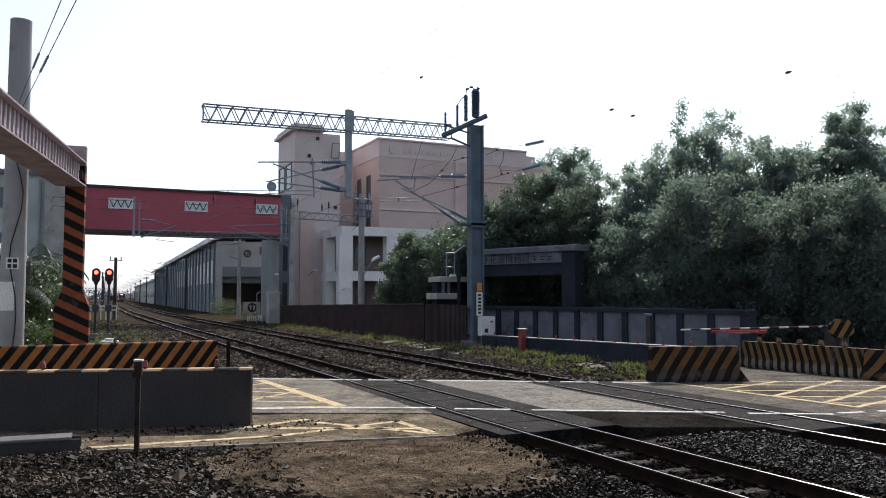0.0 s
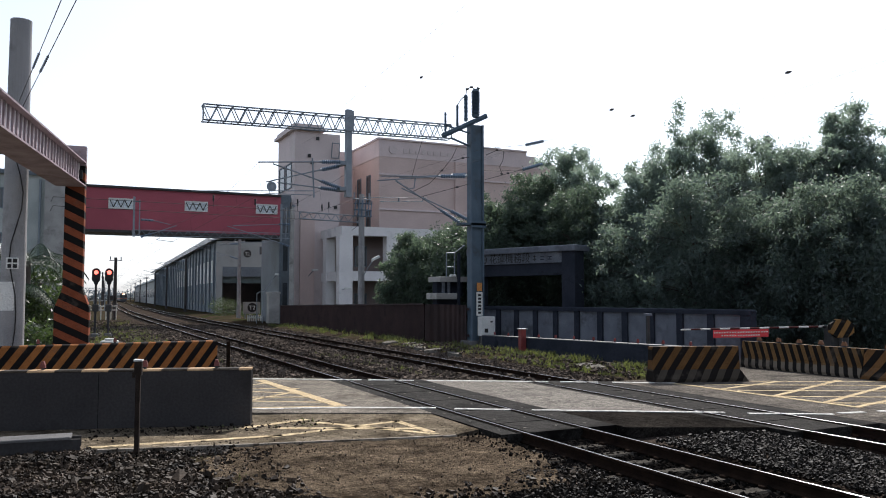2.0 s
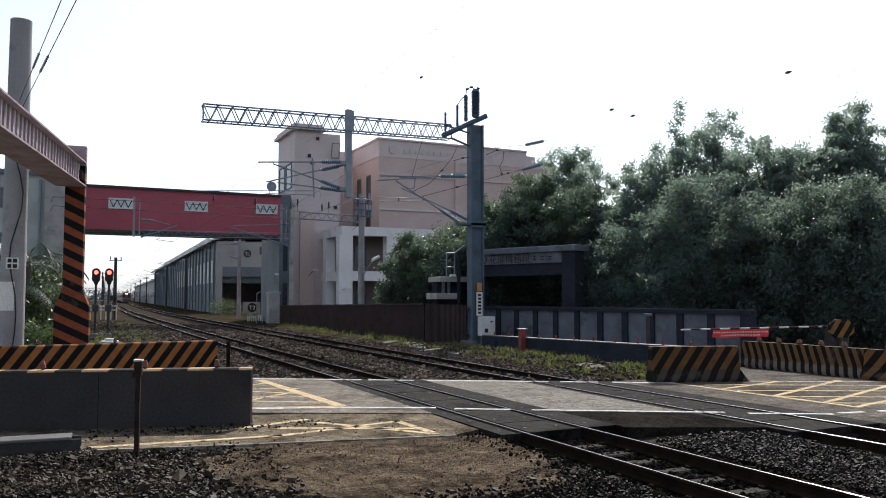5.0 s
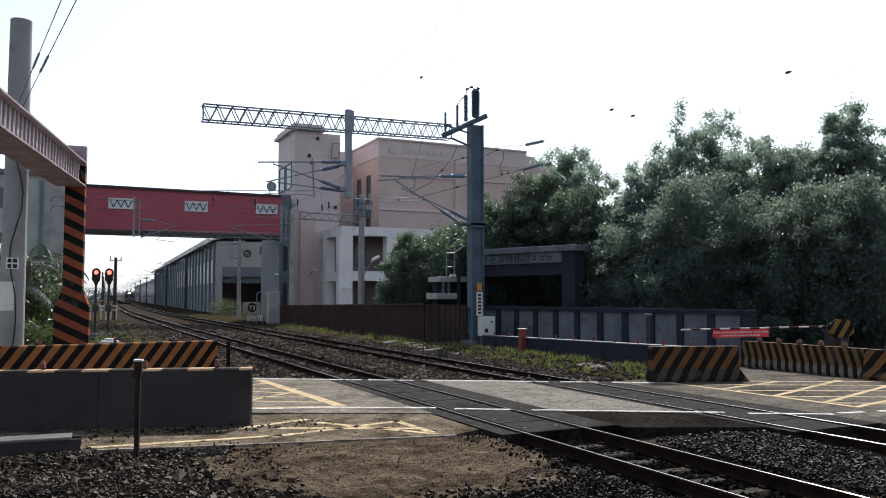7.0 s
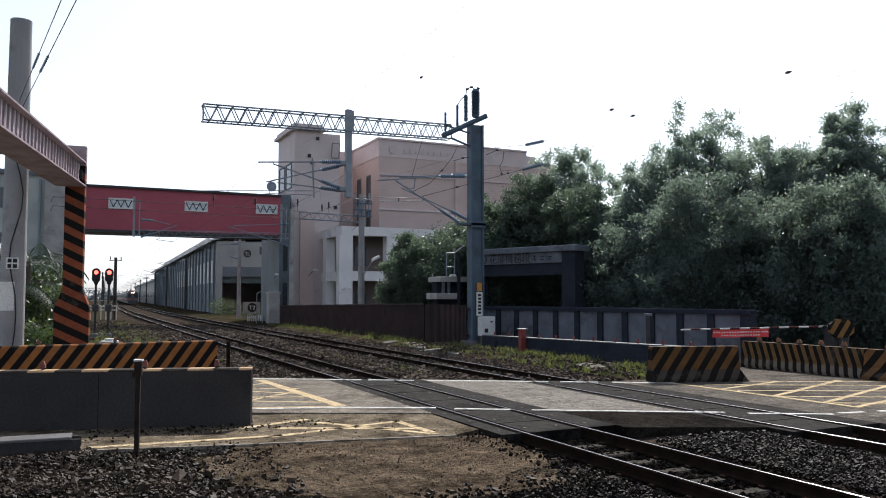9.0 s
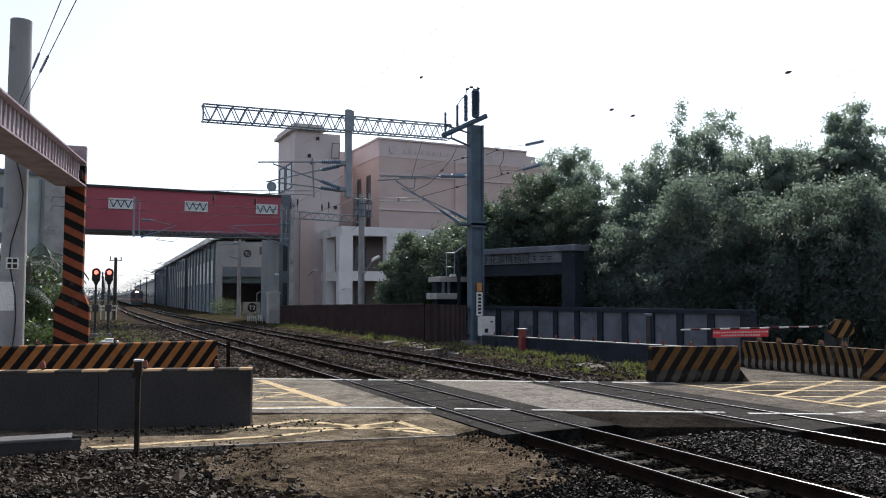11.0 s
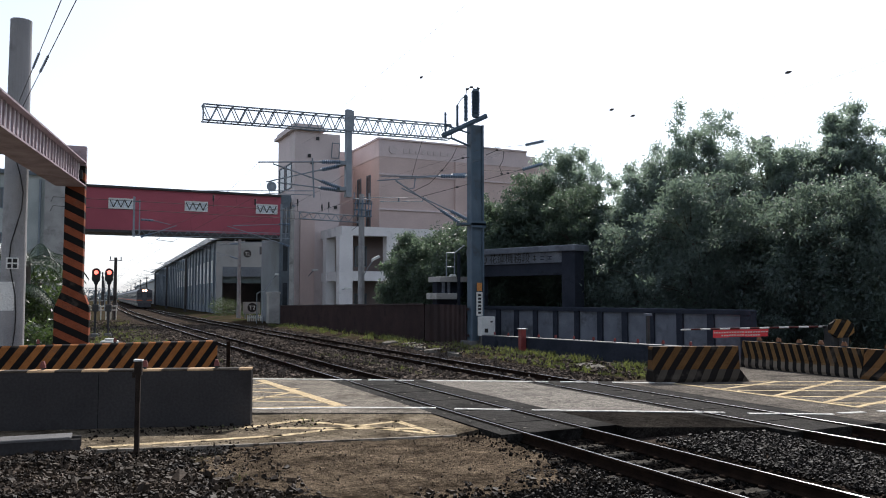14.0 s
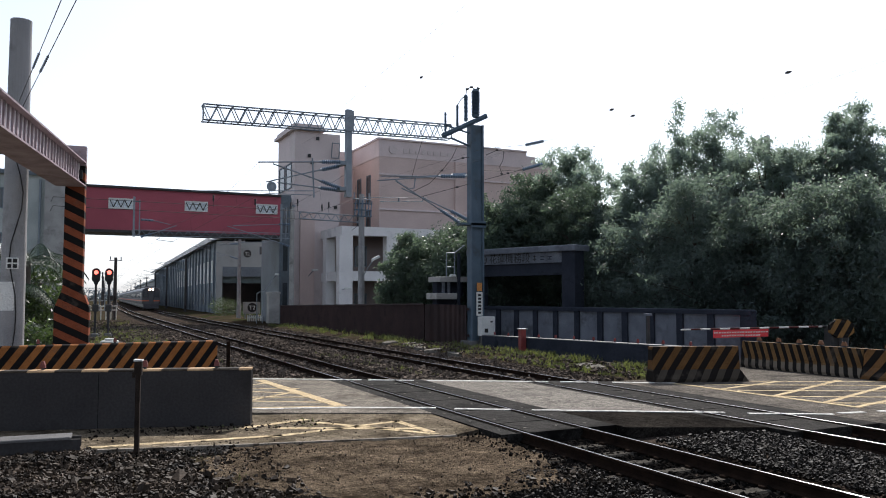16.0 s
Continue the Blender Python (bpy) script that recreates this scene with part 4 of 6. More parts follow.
def cantilever(t, root_x, wire_x, y, z_top, z_low, contact, end_x=None):
    """Insulated bracket arms that carry the wires, from a post at root_x."""
    sg = 1 if wire_x > root_x else -1
    end_x = wire_x if end_x is None else end_x
    if end_x is not wire_x or wire_x == 7.1:
        d = 0.45
        part("insulator", Shape().disc_stack((root_x + sg * 0.1, y + d, z_top + 0.16), (root_x + sg * 1.0, y + d, z_top + 0.12), 0.1, 9), PORCELAIN, t)
        part("insulator", Shape().disc_stack((root_x - sg * 0.1, y + d, z_low + 0.14), (root_x + sg * 0.72, y + d, z_low + 0.45), 0.1, 9), PORCELAIN, t)
        part("top_tube", Shape().tube((root_x + sg * 1.0, y + d, z_top + 0.12), (end_x + sg * 0.6, y + d, z_top - 0.05), 0.028, n=6), STEEL, t)
        part("stay_tube", Shape().tube((root_x + sg * 0.72, y + d, z_low + 0.45), (end_x - sg * 0.3, y + d, z_top + 0.0), 0.034, n=6), STEEL, t)
        part("steady_arm", Shape().path([(end_x - sg * 0.9, y + d, z_top - 0.1), (end_x - sg * 1.0, y + d, contact + 0.3), (wire_x + sg * 0.5, y + d, contact + 0.2)], 0.02, 5), STEEL, t)
        part("jumper", Shape().path([(root_x + sg * 1.1, y, z_top - 0.1), (root_x + sg * 1.6, y, z_top - 0.7), (root_x + sg * 2.3, y, z_top - 0.75), (root_x + sg * 3.0, y, z_top - 0.25)], 0.014, 4), WIRE, t)
    part("insulator", Shape().disc_stack((root_x, y, z_top), (root_x + sg * 0.85, y, z_top - 0.04), 0.105, 9), PORCELAIN, t, "ribbed grey insulator")
    part("insulator", Shape().disc_stack((root_x, y, z_low), (root_x + sg * 0.8, y, z_low + 0.26), 0.105, 9), PORCELAIN, t, "ribbed grey insulator")
    part("top_tube", Shape().tube((root_x + sg * 0.85, y, z_top - 0.04), (end_x - sg * 0.3, y, z_top - 0.3), 0.032, n=6), STEEL, t)
    part("stay_tube", Shape().tube((root_x + sg * 0.8, y, z_low + 0.26), (end_x + sg * 0.15, y, z_top - 0.35), 0.04, n=6), STEEL, t)
    part("registration_arm", Shape().path([(root_x + sg * 1.3, y, contact + 0.22), (wire_x - sg * 1.3, y, contact + 0.12), (wire_x, y, contact)], 0.022, 5).tube((root_x + sg * 1.35, y, contact + 0.2), (root_x + sg * 1.3, y, z_low + 0.5), 0.015, n=5), STEEL, t)


def build_gantry():
    y = 32.3
    t = thing("catenary_gantry", pose(0, 0, 0), "blue grey steel catenary mast with a lattice boom over tracks", "catenary mast")
    x = 17.15
    mast = Shape().box(x - 0.33, x - 0.25, y - 0.22, y + 0.22, -0.2, 10.1).box(x + 0.25, x + 0.33, y - 0.22, y + 0.22, -0.2, 10.1).box(x - 0.25, x + 0.25, y - 0.12, y - 0.04, -0.2, 10.1)
    part("mast", mast, STEEL_BLUE, t)
    part("mast_base", Shape().box(x - 0.55, x + 0.55, y - 0.5, y + 0.5, -0.3, 0.12, 0.03), CONCRETE, t)
    part("collar", Shape().box(x - 0.85, x + 0.38, y - 0.3, y + 0.28, 5.4, 5.5).box(x - 0.38, x + 0.38, y - 0.3, y - 0.225, 5.3, 5.6), STEEL_BLUE, t)
    part("boom", lattice(Shape(), (4.85, y, 9.82), (15.9, y, 10.02), 0.64, 19, 0.022, 0.45), STEEL, t, "galvanised lattice boom")
    st = Shape().path([(15.45, y, 9.46), (17.6, y - 0.25, 10.55)], 0.13, 6).path([(15.9, y, 9.4), (16.87, y, 9.1)], 0.05, 6).path([(15.5, y, 10.0), (16.87, y, 9.7)], 0.04, 6).path([(16.0, y, 9.8), (17.3, y - 0.25, 10.3)], 0.04, 6)
    part("bracket", st, STEEL_BLUE, t)
    for xi, z0, z1, r in ((15.5, 9.75, 10.5, 0.065), (16.11, 10.05, 10.9, 0.075), (16.55, 10.32, 11.42, 0.11), (17.06, 10.56, 11.74, 0.21)):
        stack = part("insulator", Shape().disc_stack((xi, y - 0.2, z0), (xi, y - 0.2, z1 - 0.1), r, 16, 12), PORCELAIN, t, "upright ribbed blue grey insulator")
        part("insulator_cap", Shape().tube((xi, y - 0.2, z1 - 0.1), (xi, y - 0.2, z1 + 0.02), r * 0.9, r * 0.6, 12).tube((xi, y - 0.2, z0 - 0.12), (xi, y - 0.2, z0), r * 0.7, r * 0.9, 12), STEEL_BLUE, stack)
    part("jumper", Shape().path([(16.11, y - 0.2, 10.9), (16.3, y - 0.2, 11.2), (16.55, y - 0.2, 11.42), (16.6, y - 0.2, 11.72), (16.85, y - 0.2, 11.84), (17.06, y - 0.2, 11.74), (17.2, y - 0.2, 11.8), (17.26, y - 0.2, 11.2)], 0.02, 5), WIRE, t)
    for xc, zc in ((16.62, 11.72), (16.85, 11.84), (17.2, 11.82)):
        part("clamp", Shape().disc_stack((xc - 0.07, y - 0.2, zc), (xc + 0.07, y - 0.2, zc), 0.06, 2, 8), DARK_METAL, t)
    drop = Shape().box(10.82, 11.07, y - 0.1, y + 0.15, 6.4, 10.2)
    part("drop_post", drop, STEEL, t, "drop post hung from the boom")
    part("drop_plate", Shape().box(10.76, 11.14, y - 0.14, y - 0.1, 9.25, 10.15), STEEL, t)
    d = 0.4
    # bracket arms of the near track, from the drop post
    for x0, z0, x1, z1, x2, z2, yy in ((10.6, 7.9, 9.77, 7.84, 7.07, 7.63, y), (10.65, 7.78, 9.9, 7.58, 7.5, 6.89, y + d), (10.6, 6.77, 9.76, 7.01, 7.67, 7.61, y), (10.66, 6.73, 9.83, 6.78, 7.97, 6.9, y + d),
                                       (16.87, 7.81, 16.17, 7.76, 13.5, 7.48, y + d), (16.6, 7.67, 15.36, 7.6, 12.29, 7.2, y), (16.3, 5.52, 15.36, 6.05, 13.14, 7.25, y), (16.89, 5.73, 16.08, 6.08, 13.6, 7.0, y + d)):
        arm = part("insulator", Shape().disc_stack((x0, yy, z0), (x1, yy, z1), 0.1, 10), PORCELAIN, t, "ribbed grey insulator")
        part("end_fitting", Shape().tube((x0 + 0.12, yy, z0 - (z1 - z0) * 0.15), (x0, yy, z0), 0.05, n=8).tube((x1, yy, z1), (x1 - 0.1, yy, z1 + (z1 - z0) * 0.12), 0.05, n=8), STEEL, arm)
        part("bracket_tube", Shape().tube((x1, yy, z1), (x2, yy, z2), 0.03, n=6), STEEL, t)
    part("registration_arm", Shape().path([(9.42, y, 6.58), (6.47, y, 6.41), (4.48, y, 6.29)], 0.02, 5).tube((9.35, y, 7.97), (9.44, y, 6.3), 0.035, n=6), STEEL, t)
    part("steady_arm", Shape().path([(9.4, y, 6.4), (7.6, y, 6.36), (7.1, y, 6.3)], 0.018, 5), STEEL, t)
    for z in (7.78, 6.66):
        part("root_bracket", Shape().box(10.56, 10.82, y - 0.06, y + 0.5, z, z + 0.16), STEEL, t)
    part("top_tube", Shape().tube((12.47, y, 7.41), (14.18, y, 7.52), 0.028, n=6), STEEL, t)
    part("hanger", Shape().path([(14.10, y, 7.44), (14.04, y, 6.98), (13.74, y, 6.91), (13.14, y, 7.3)], 0.026, 6), STEEL, t)
    part("registration_arm", Shape().path([(12.4, y, 6.28), (14.46, y, 6.39), (14.5, y, 6.62)], 0.02, 5).tube((11.6, y, 6.42), (14.7, y, 6.56), 0.018, n=5).tube((13.3, y, 6.33), (13.3, y, 6.5), 0.03, n=5), STEEL_BLUE, t)
    part("jumper", Shape().path([(13.6, y, 7.05), (13.96, y, 6.8), (14.8, y, 7.23), (15.5, y, 7.95), (15.94, y, 8.48), (16.17, y, 8.97)], 0.014, 4).path([(13.9, y, 7.35), (14.2, y, 8.4), (14.5, y, 9.4)], 0.01, 4)
         .path([(17.71, y, 8.75), (18.32, y, 9.04), (18.69, y, 9.01), (18.62, y, 8.55), (18.44, y, 8.26), (18.56, y, 7.92)], 0.016, 4).path([(14.3, y, 6.58), (17.71, y, 7.6), (19.71, y, 8.21)], 0.012, 4).path([(16.0, y, 8.35), (16.6, y, 8.55), (17.0, y, 8.6)], 0.014, 4), WIRE, t)
    for xc, zc in ((15.42, 7.86), (16.5, 8.52), (18.32, 9.04), (18.56, 7.92), (16.2, 7.15), (18.9, 7.98)):
        part("clamp", Shape().disc_stack((xc - 0.06, y, zc), (xc + 0.06, y, zc), 0.05, 2, 8), DARK_METAL, t)
    # feeder dead ends towards the trees
    for a, b in (((19.88, y, 9.41), (20.91, y, 9.69)), ((19.71, y, 8.21), (20.84, y, 8.57))):
        part("insulator", Shape().disc_stack(a, b, 0.09, 10), PORCELAIN, t)
    part("tail_wire", Shape().path([(17.3, y, 8.0), (18.4, y, 8.05), (19.71, y, 8.21)], 0.012, 4).path([(17.3, y, 9.0), (19.88, y, 9.41)], 0.01, 4), WIRE, t)
    part("number_plate", Shape().box(17.08, 17.34, y - 0.26, y - 0.23, 2.38, 2.76, 0.008), SIGN_ORANGE, t, "orange plate")
    sg = part("sign", Shape().box(17.05, 17.37, y - 0.26, y - 0.23, 1.25, 2.33, 0.008), SIGN_WHITE, t, "tall white sign with unreadable black writing")
    bars = Shape()
    for i in range(6):
        bars.box(17.13, 17.29, y - 0.264, y - 0.26, 1.34 + 0.16 * i, 1.44 + 0.16 * i)
    part("writing", bars, BLACK, sg)
    bx = thing("equipment_box", pose(0, 0, 0), "off white steel equipment box at the foot of the mast", "box")
    part("casing", Shape().box(17.05, 17.75, y - 0.75, y - 0.35, 0.35, 1.22, 0.02), SIGN_WHITE, bx)
    part("foot", Shape().box(17.1, 17.7, y - 0.7, y - 0.4, -0.2, 0.35), CONCRETE, bx)
    part("door_mark", Shape().box(17.2, 17.38, y - 0.756, y - 0.75, 0.5, 0.68).box(17.5, 17.62, y - 0.756, y - 0.75, 0.95, 1.02), BLACK, bx)
    return t


def build_mast(x, y, h, wire_x, label="concrete catenary mast with bracket arms", r=0.2, mat=None):
    t = thing("catenary_mast", pose(x, y, 0), label, "catenary mast", "masts along the line")
    part("pole", Shape().tube((0, 0, -0.3), (0, 0, h), r * 1.15, r * 0.85, 12), mat or CONCRETE_PALE, t)
    if wire_x is not None:
        cantilever(t, (r if wire_x > x else -r), wire_x - x, 0, min(h - 0.5, 7.9), min(h - 1.8, 6.2), 6.3)
    part("top_bracket", Shape().path([(-0.6, 0, h - 0.3), (0.6, 0, h - 0.3)], 0.04, 5).tube((0.5, 0, h - 0.3), (0.5, 0, h + 0.1), 0.05).tube((-0.5, 0, h - 0.3), (-0.5, 0, h + 0.1), 0.05), STEEL, t)
    return t


def build_line():
    build_gantry()
    m = build_mast(16.9, 47.2, 8.6, None, mat=POLE_GREY)
    for z in (7.15, 7.55, 7.95):
        part("cross_arm", Shape().box(-0.6, 0.6, -0.26, -0.2, z, z + 0.07), STEEL_BLUE, m)
    for xi in (-0.52, -0.3, -0.08, 0.16, 0.36, 0.54):
        part("insulator", Shape().disc_stack((xi, -0.23, 7.22), (xi, -0.23, 7.55), 0.06, 4, 8), PORCELAIN, m)
        part("fuse_tube", Shape().tube((xi, -0.23, 7.62), (xi + 0.05, -0.28, 8.2), 0.035, n=6), PORCELAIN, m)
    part("side_arm", lattice(Shape(), (-4.0, 0, 7.3), (0, 0, 7.2), 0.4, 7, 0.025), STEEL, m)
    part("flood_lamp_arm", Shape().path([(0, -0.1, 3.3), (0.45, -0.9, 4.4)], 0.03), STEEL, m)
    part("flood_lamp", Shape().loft([[(0.42 + dx, -1.0 + dy, 4.36 + 0.5 * dx) for dx, dy in ((-0.1, -0.1), (0.42, -0.14), (0.46, 0.14), (-0.1, 0.1))], [(0.42 + dx, -1.0 + dy, 4.52 + 0.5 * dx) for dx, dy in ((-0.06, -0.06), (0.36, -0.1), (0.36, 0.1), (-0.06, 0.06))]]), SIGN_WHITE, m)
    build_mast(16.95, 86.0, 8.3, 12.4, mat=POLE_GREY)
    build_mast(4.69, 86.4, 6.1, None, "dark weathered timber pole beside the tracks", 0.17, CREOSOTE)
    for y in (128, 165, 205, 250, 300, 355, 415):
        build_mast(T2 + 4.2 + bend(y), y, 8.2, T2 + bend(y), r=0.17, mat=CREOSOTE)
        if y > 200:
            build_mast(T1 - 3.4 + bend(y), y + 4, 8.2, T1 + bend(y), r=0.17, mat=CREOSOTE)
    # second portal close to the red footbridge
    g = thing("catenary_portal", pose(0, 0, 0), "light lattice catenary portal in front of the red footbridge", "catenary mast")
    part("girder", lattice(Shape(), (4.5, 63.0, 7.1), (16.5, 63.0, 7.25), 0.42, 18, 0.022), STEEL, g)
    for x in (4.6, 15.7):
        part("drop_post", Shape().box(x - 0.07, x + 0.07, 62.9, 63.1, 6.6, 9.6).box(x + 0.35, x + 0.43, 62.95, 63.05, 6.7, 9.4).box(x + 0.07, x + 0.35, 62.95, 63.05, 9.2, 9.3), STEEL, g)
    part("mast", Shape().tube((16.6, 63.0, -0.3), (16.6, 63.0, 9.4), 0.22, 0.17, 12), CONCRETE_PALE, g)
    part("mast_cap", Shape().box(16.4, 16.8, 62.8, 63.2, 9.4, 9.55), STEEL, g)
    cantilever(g, 5.1, 7.5, 63.0, 7.9, 6.6, 6.3)
    cantilever(g, 16.4, 11.6, 63.0, 8.0, 6.2, 6.3)
    # wires
    for cx, name in ((T1, "contact_wire"), (T2, "contact_wire")):
        ys = [32.3, 63.0, 86.0] + [128, 165, 205, 250, 300, 355, 415]
        w = thing("overhead_wire", pose(0, 0, 0), "thin dark catenary and contact wires above a track", "wire")
        cs, ms, dr = Shape(), Shape(), Shape()
        pts = []
        for a, b in zip(ys, ys[1:]):
            for k in range(6):
                u = k / 6
                y = a + (b - a) * u
                pts.append((cx + bend(y), y, 7.65 - 4 * 0.55 * u * (1 - u)))
        ms.path(pts, 0.007, 4)
        cs.path([(cx + 0.1 + bend(y), y, 6.35) for y in ys], 0.007, 4)
        for p in pts:
            dr.tube(p, (p[0] + 0.1, p[1], 6.35), 0.004, n=3)
        part("messenger_wire", ms, WIRE, w)
        part("contact_wire", cs, WIRE, w)
        tagged(part("dropper_wire", dr, WIRE, w), kind="stuff")
    f = thing("feeder_wire", pose(0, 0, 0), "thin feeder wires along the gantry's top", "wire")
    part("wire", Shape().path([(9.5, 8, 10.5), (9.97, 18.96, 10.3), (10.39, 28.45, 10.3), (10.6, 32.3, 10.2)], 0.005, 4), WIRE, f)
    part("wire", Shape().path([(23.2, 12.0, 9.7), (23.55, 16.33, 9.66), (23.92, 20.83, 9.62), (20.91, 32.3, 9.69)], 0.006, 4), WIRE, f)
    c = thing("cross_wire", pose(0, 60.0, 0), "dark wires with hanging insulators strung before the red footbridge", "wire")
    part("wire", Shape().path([(-1.0, 3.62, 8.97), (-0.8, 0, 8.95), (4.09, 0, 8.92), (9.88, 0, 8.88), (16.24, 0, 8.76), (18.75, 0, 8.7), (21.48, 0, 8.6), (21.3, 2.05, 7.85)], 0.018, 4), WIRE, c)
    part("wire", Shape().path([(-1.0, 3.62, 8.35), (-0.8, 0, 8.33), (4.48, 0, 8.29), (9.89, 0, 8.21), (15.05, 0, 8.18), (21.49, 0, 8.05), (21.35, 2.05, 7.6)], 0.018, 4), WIRE, c)
    for xh, zh in ((9.86, 9.68), (12.95, 9.56), (15.7, 9.44), (16.23, 9.69), (18.19, 9.39), (18.74, 9.6)):
        part("hanging_insulator", Shape().disc_stack((xh, 0, zh), (xh, 0, zh - 0.5), 0.085, 5, 8).tube((xh, 0, zh - 0.5), (xh, 0, 8.75), 0.015, n=4), DARK_METAL, c)
    for (x, y, z) in ((8.53, 19.15, 8.0), (11.77, 15.18, 6.6), (12.09, 14.79, 6.4), (12.99, 11.09, 6.6)):
        w = thing("span_wire", pose(0, 0, 0), "thin span wire with a dark clamp", "wire")
        part("wire", Shape().path([(x - 0.2, -10, z + 0.3), (x, y, z), (x + 0.3, 32.0, z + 0.5)], 0.0022, 3), WIRE, w)
        part("clamp", Shape().disc_stack((x, y - 0.07, z), (x, y + 0.07, z), 0.034, 1, 8), DARK_METAL, w)


# ---- things round the crossing ----
def build_height_gate():
    t = thing("height_gate", pose(0, 0, 0), "orange red and black striped height limit gate with ribbed beam", "height gate")
    post = Shape().box(-0.25, 0.25, -0.25, 0.25, -0.2, 6.28)
    p = part("post", post, STRIPE_RED, t, m=pose(0.24, 24.35, 0, 0, 0, -6))
    sk = Shape().loft([[(-0.44, -0.27, -0.2), (0.44, -0.27, -0.2), (0.44, 0.27, -0.2), (-0.44, 0.27, -0.2)], [(-0.44, -0.27, 1.8), (0.44, -0.27, 1.8), (0.44, 0.27, 1.8), (-0.44, 0.27, 1.8)],
                       [(-0.25, -0.26, 2.32), (0.25, -0.26, 2.32), (0.25, 0.26, 2.32), (-0.25, 0.26, 2.32)]])
    part("post_skirt", sk, STRIPE_RED, t, "flared striped foot of the post", m=pose(0.24, 24.35, 0, 0, 0, -6))
    a, b = Vector((0.47, 23.96)), Vector((-2.75, 7.9))
    L = (b - a).length
    m = pose(a.x, a.y, 0, 0, 0, math.degrees(math.atan2(b.y - a.y, b.x - a.x)))
    # local x along the beam towards -y; local -y is west, +y east
    beam = Shape().box(0, L, -0.22, -0.16, 5.2, 5.8)
    bm = part("beam", beam, GATE_WEB, t, "steel beam paled for glare with rusty upright ribs", m=m)
    part("flange", Shape().box(-0.05, L, -0.76, 0.02, 5.8, 5.84).box(-0.05, L, -0.76, 0.02, 5.16, 5.2), GATE_RED, bm)
    for i in range(int(L / 0.3)):
        x = 0.35 + 0.3 * i
        part("rib", Shape().box(x, x + 0.07, -0.16, -0.12, 5.2, 5.8), GATE_RED, bm)
    part("post", Shape().box(-0.25, 0.25, -0.25, 0.25, -0.2, 5.9), STRIPE_RED, t, m=pose(-2.95, 7.6, 0))
    part("cap_box", Shape().box(-0.27, 0.27, -0.28, 0.0, 5.75, 6.3, 0.01), GATE_RED, t, m=pose(0.24, 24.3, 0, 0, 0, -6))
    lamp = part("lamp_box", Shape().box(-0.1, 0.13, -0.36, -0.25, 5.38, 5.62, 0.01), BLACK, t, m=pose(0.3, 24.3, 0, 0, 0, -6))
    return t


def build_left_pole():
    t = thing("utility_pole", pose(-1.21, 23.75, 0), "tall round concrete pole with a cable and number plates", "pole")
    part("shaft", Shape().tube((0, 0, -0.3), (0, 0, 9.53), 0.31, 0.265, 24), POLE_GREY, t, smooth=False)
    pl = part("number_plate", Shape().box(-0.16, 0.14, -0.34, -0.30, 2.83, 3.13, 0.008), SIGN_WHITE, t, "small white plate with dark marks")
    part("marks", Shape().box(-0.12, -0.03, -0.345, -0.34, 3.0, 3.1).box(0.0, 0.1, -0.345, -0.34, 3.0, 3.1).box(-0.12, -0.03, -0.345, -0.34, 2.86, 2.96).box(0.0, 0.1, -0.345, -0.34, 2.86, 2.96), BLACK, pl)
    band = Shape().loft([[(0.318 * math.cos(a), 0.318 * math.sin(a), z) for a in [radians(200 + 10 * i) for i in range(9)]] for z in (1.75, 2.5)], cap=False, close=False)
    part("white_sheet", band, SIGN_WHITE, t)
    pts = [(0.05 + 0.14 * math.sin(0.9 * k) * (1 if k > 3 else 0.4), -0.31, 0.8 + 0.45 * k) for k in range(12)]
    part("cable", Shape().path(pts, 0.016, 5), BLACK, t)
    part("step_bolts", Shape().tube((-0.5, 0, 5.9), (0.5, 0, 5.9), 0.03), DARK_METAL, t)
    w = thing("drop_wire", pose(0, 0, 0), "pair of wires with insulators leaving the concrete pole", "wire")
    for a, b in (((-1.11, 23.52, 7.13), (0.07, 15.17, 7.35)), ((-1.2, 23.58, 7.28), (-0.17, 15.28, 7.35))):
        a, b = Vector(a), Vector(b)
        part("wire", Shape().tube(a, a + (b - a) * 1.9, 0.009, n=5), WIRE, w)
        part("insulator", Shape().disc_stack(a + (b - a) * 0.42, a + (b - a) * 0.58, 0.03, 8, 8), PORCELAIN, w)
    return t


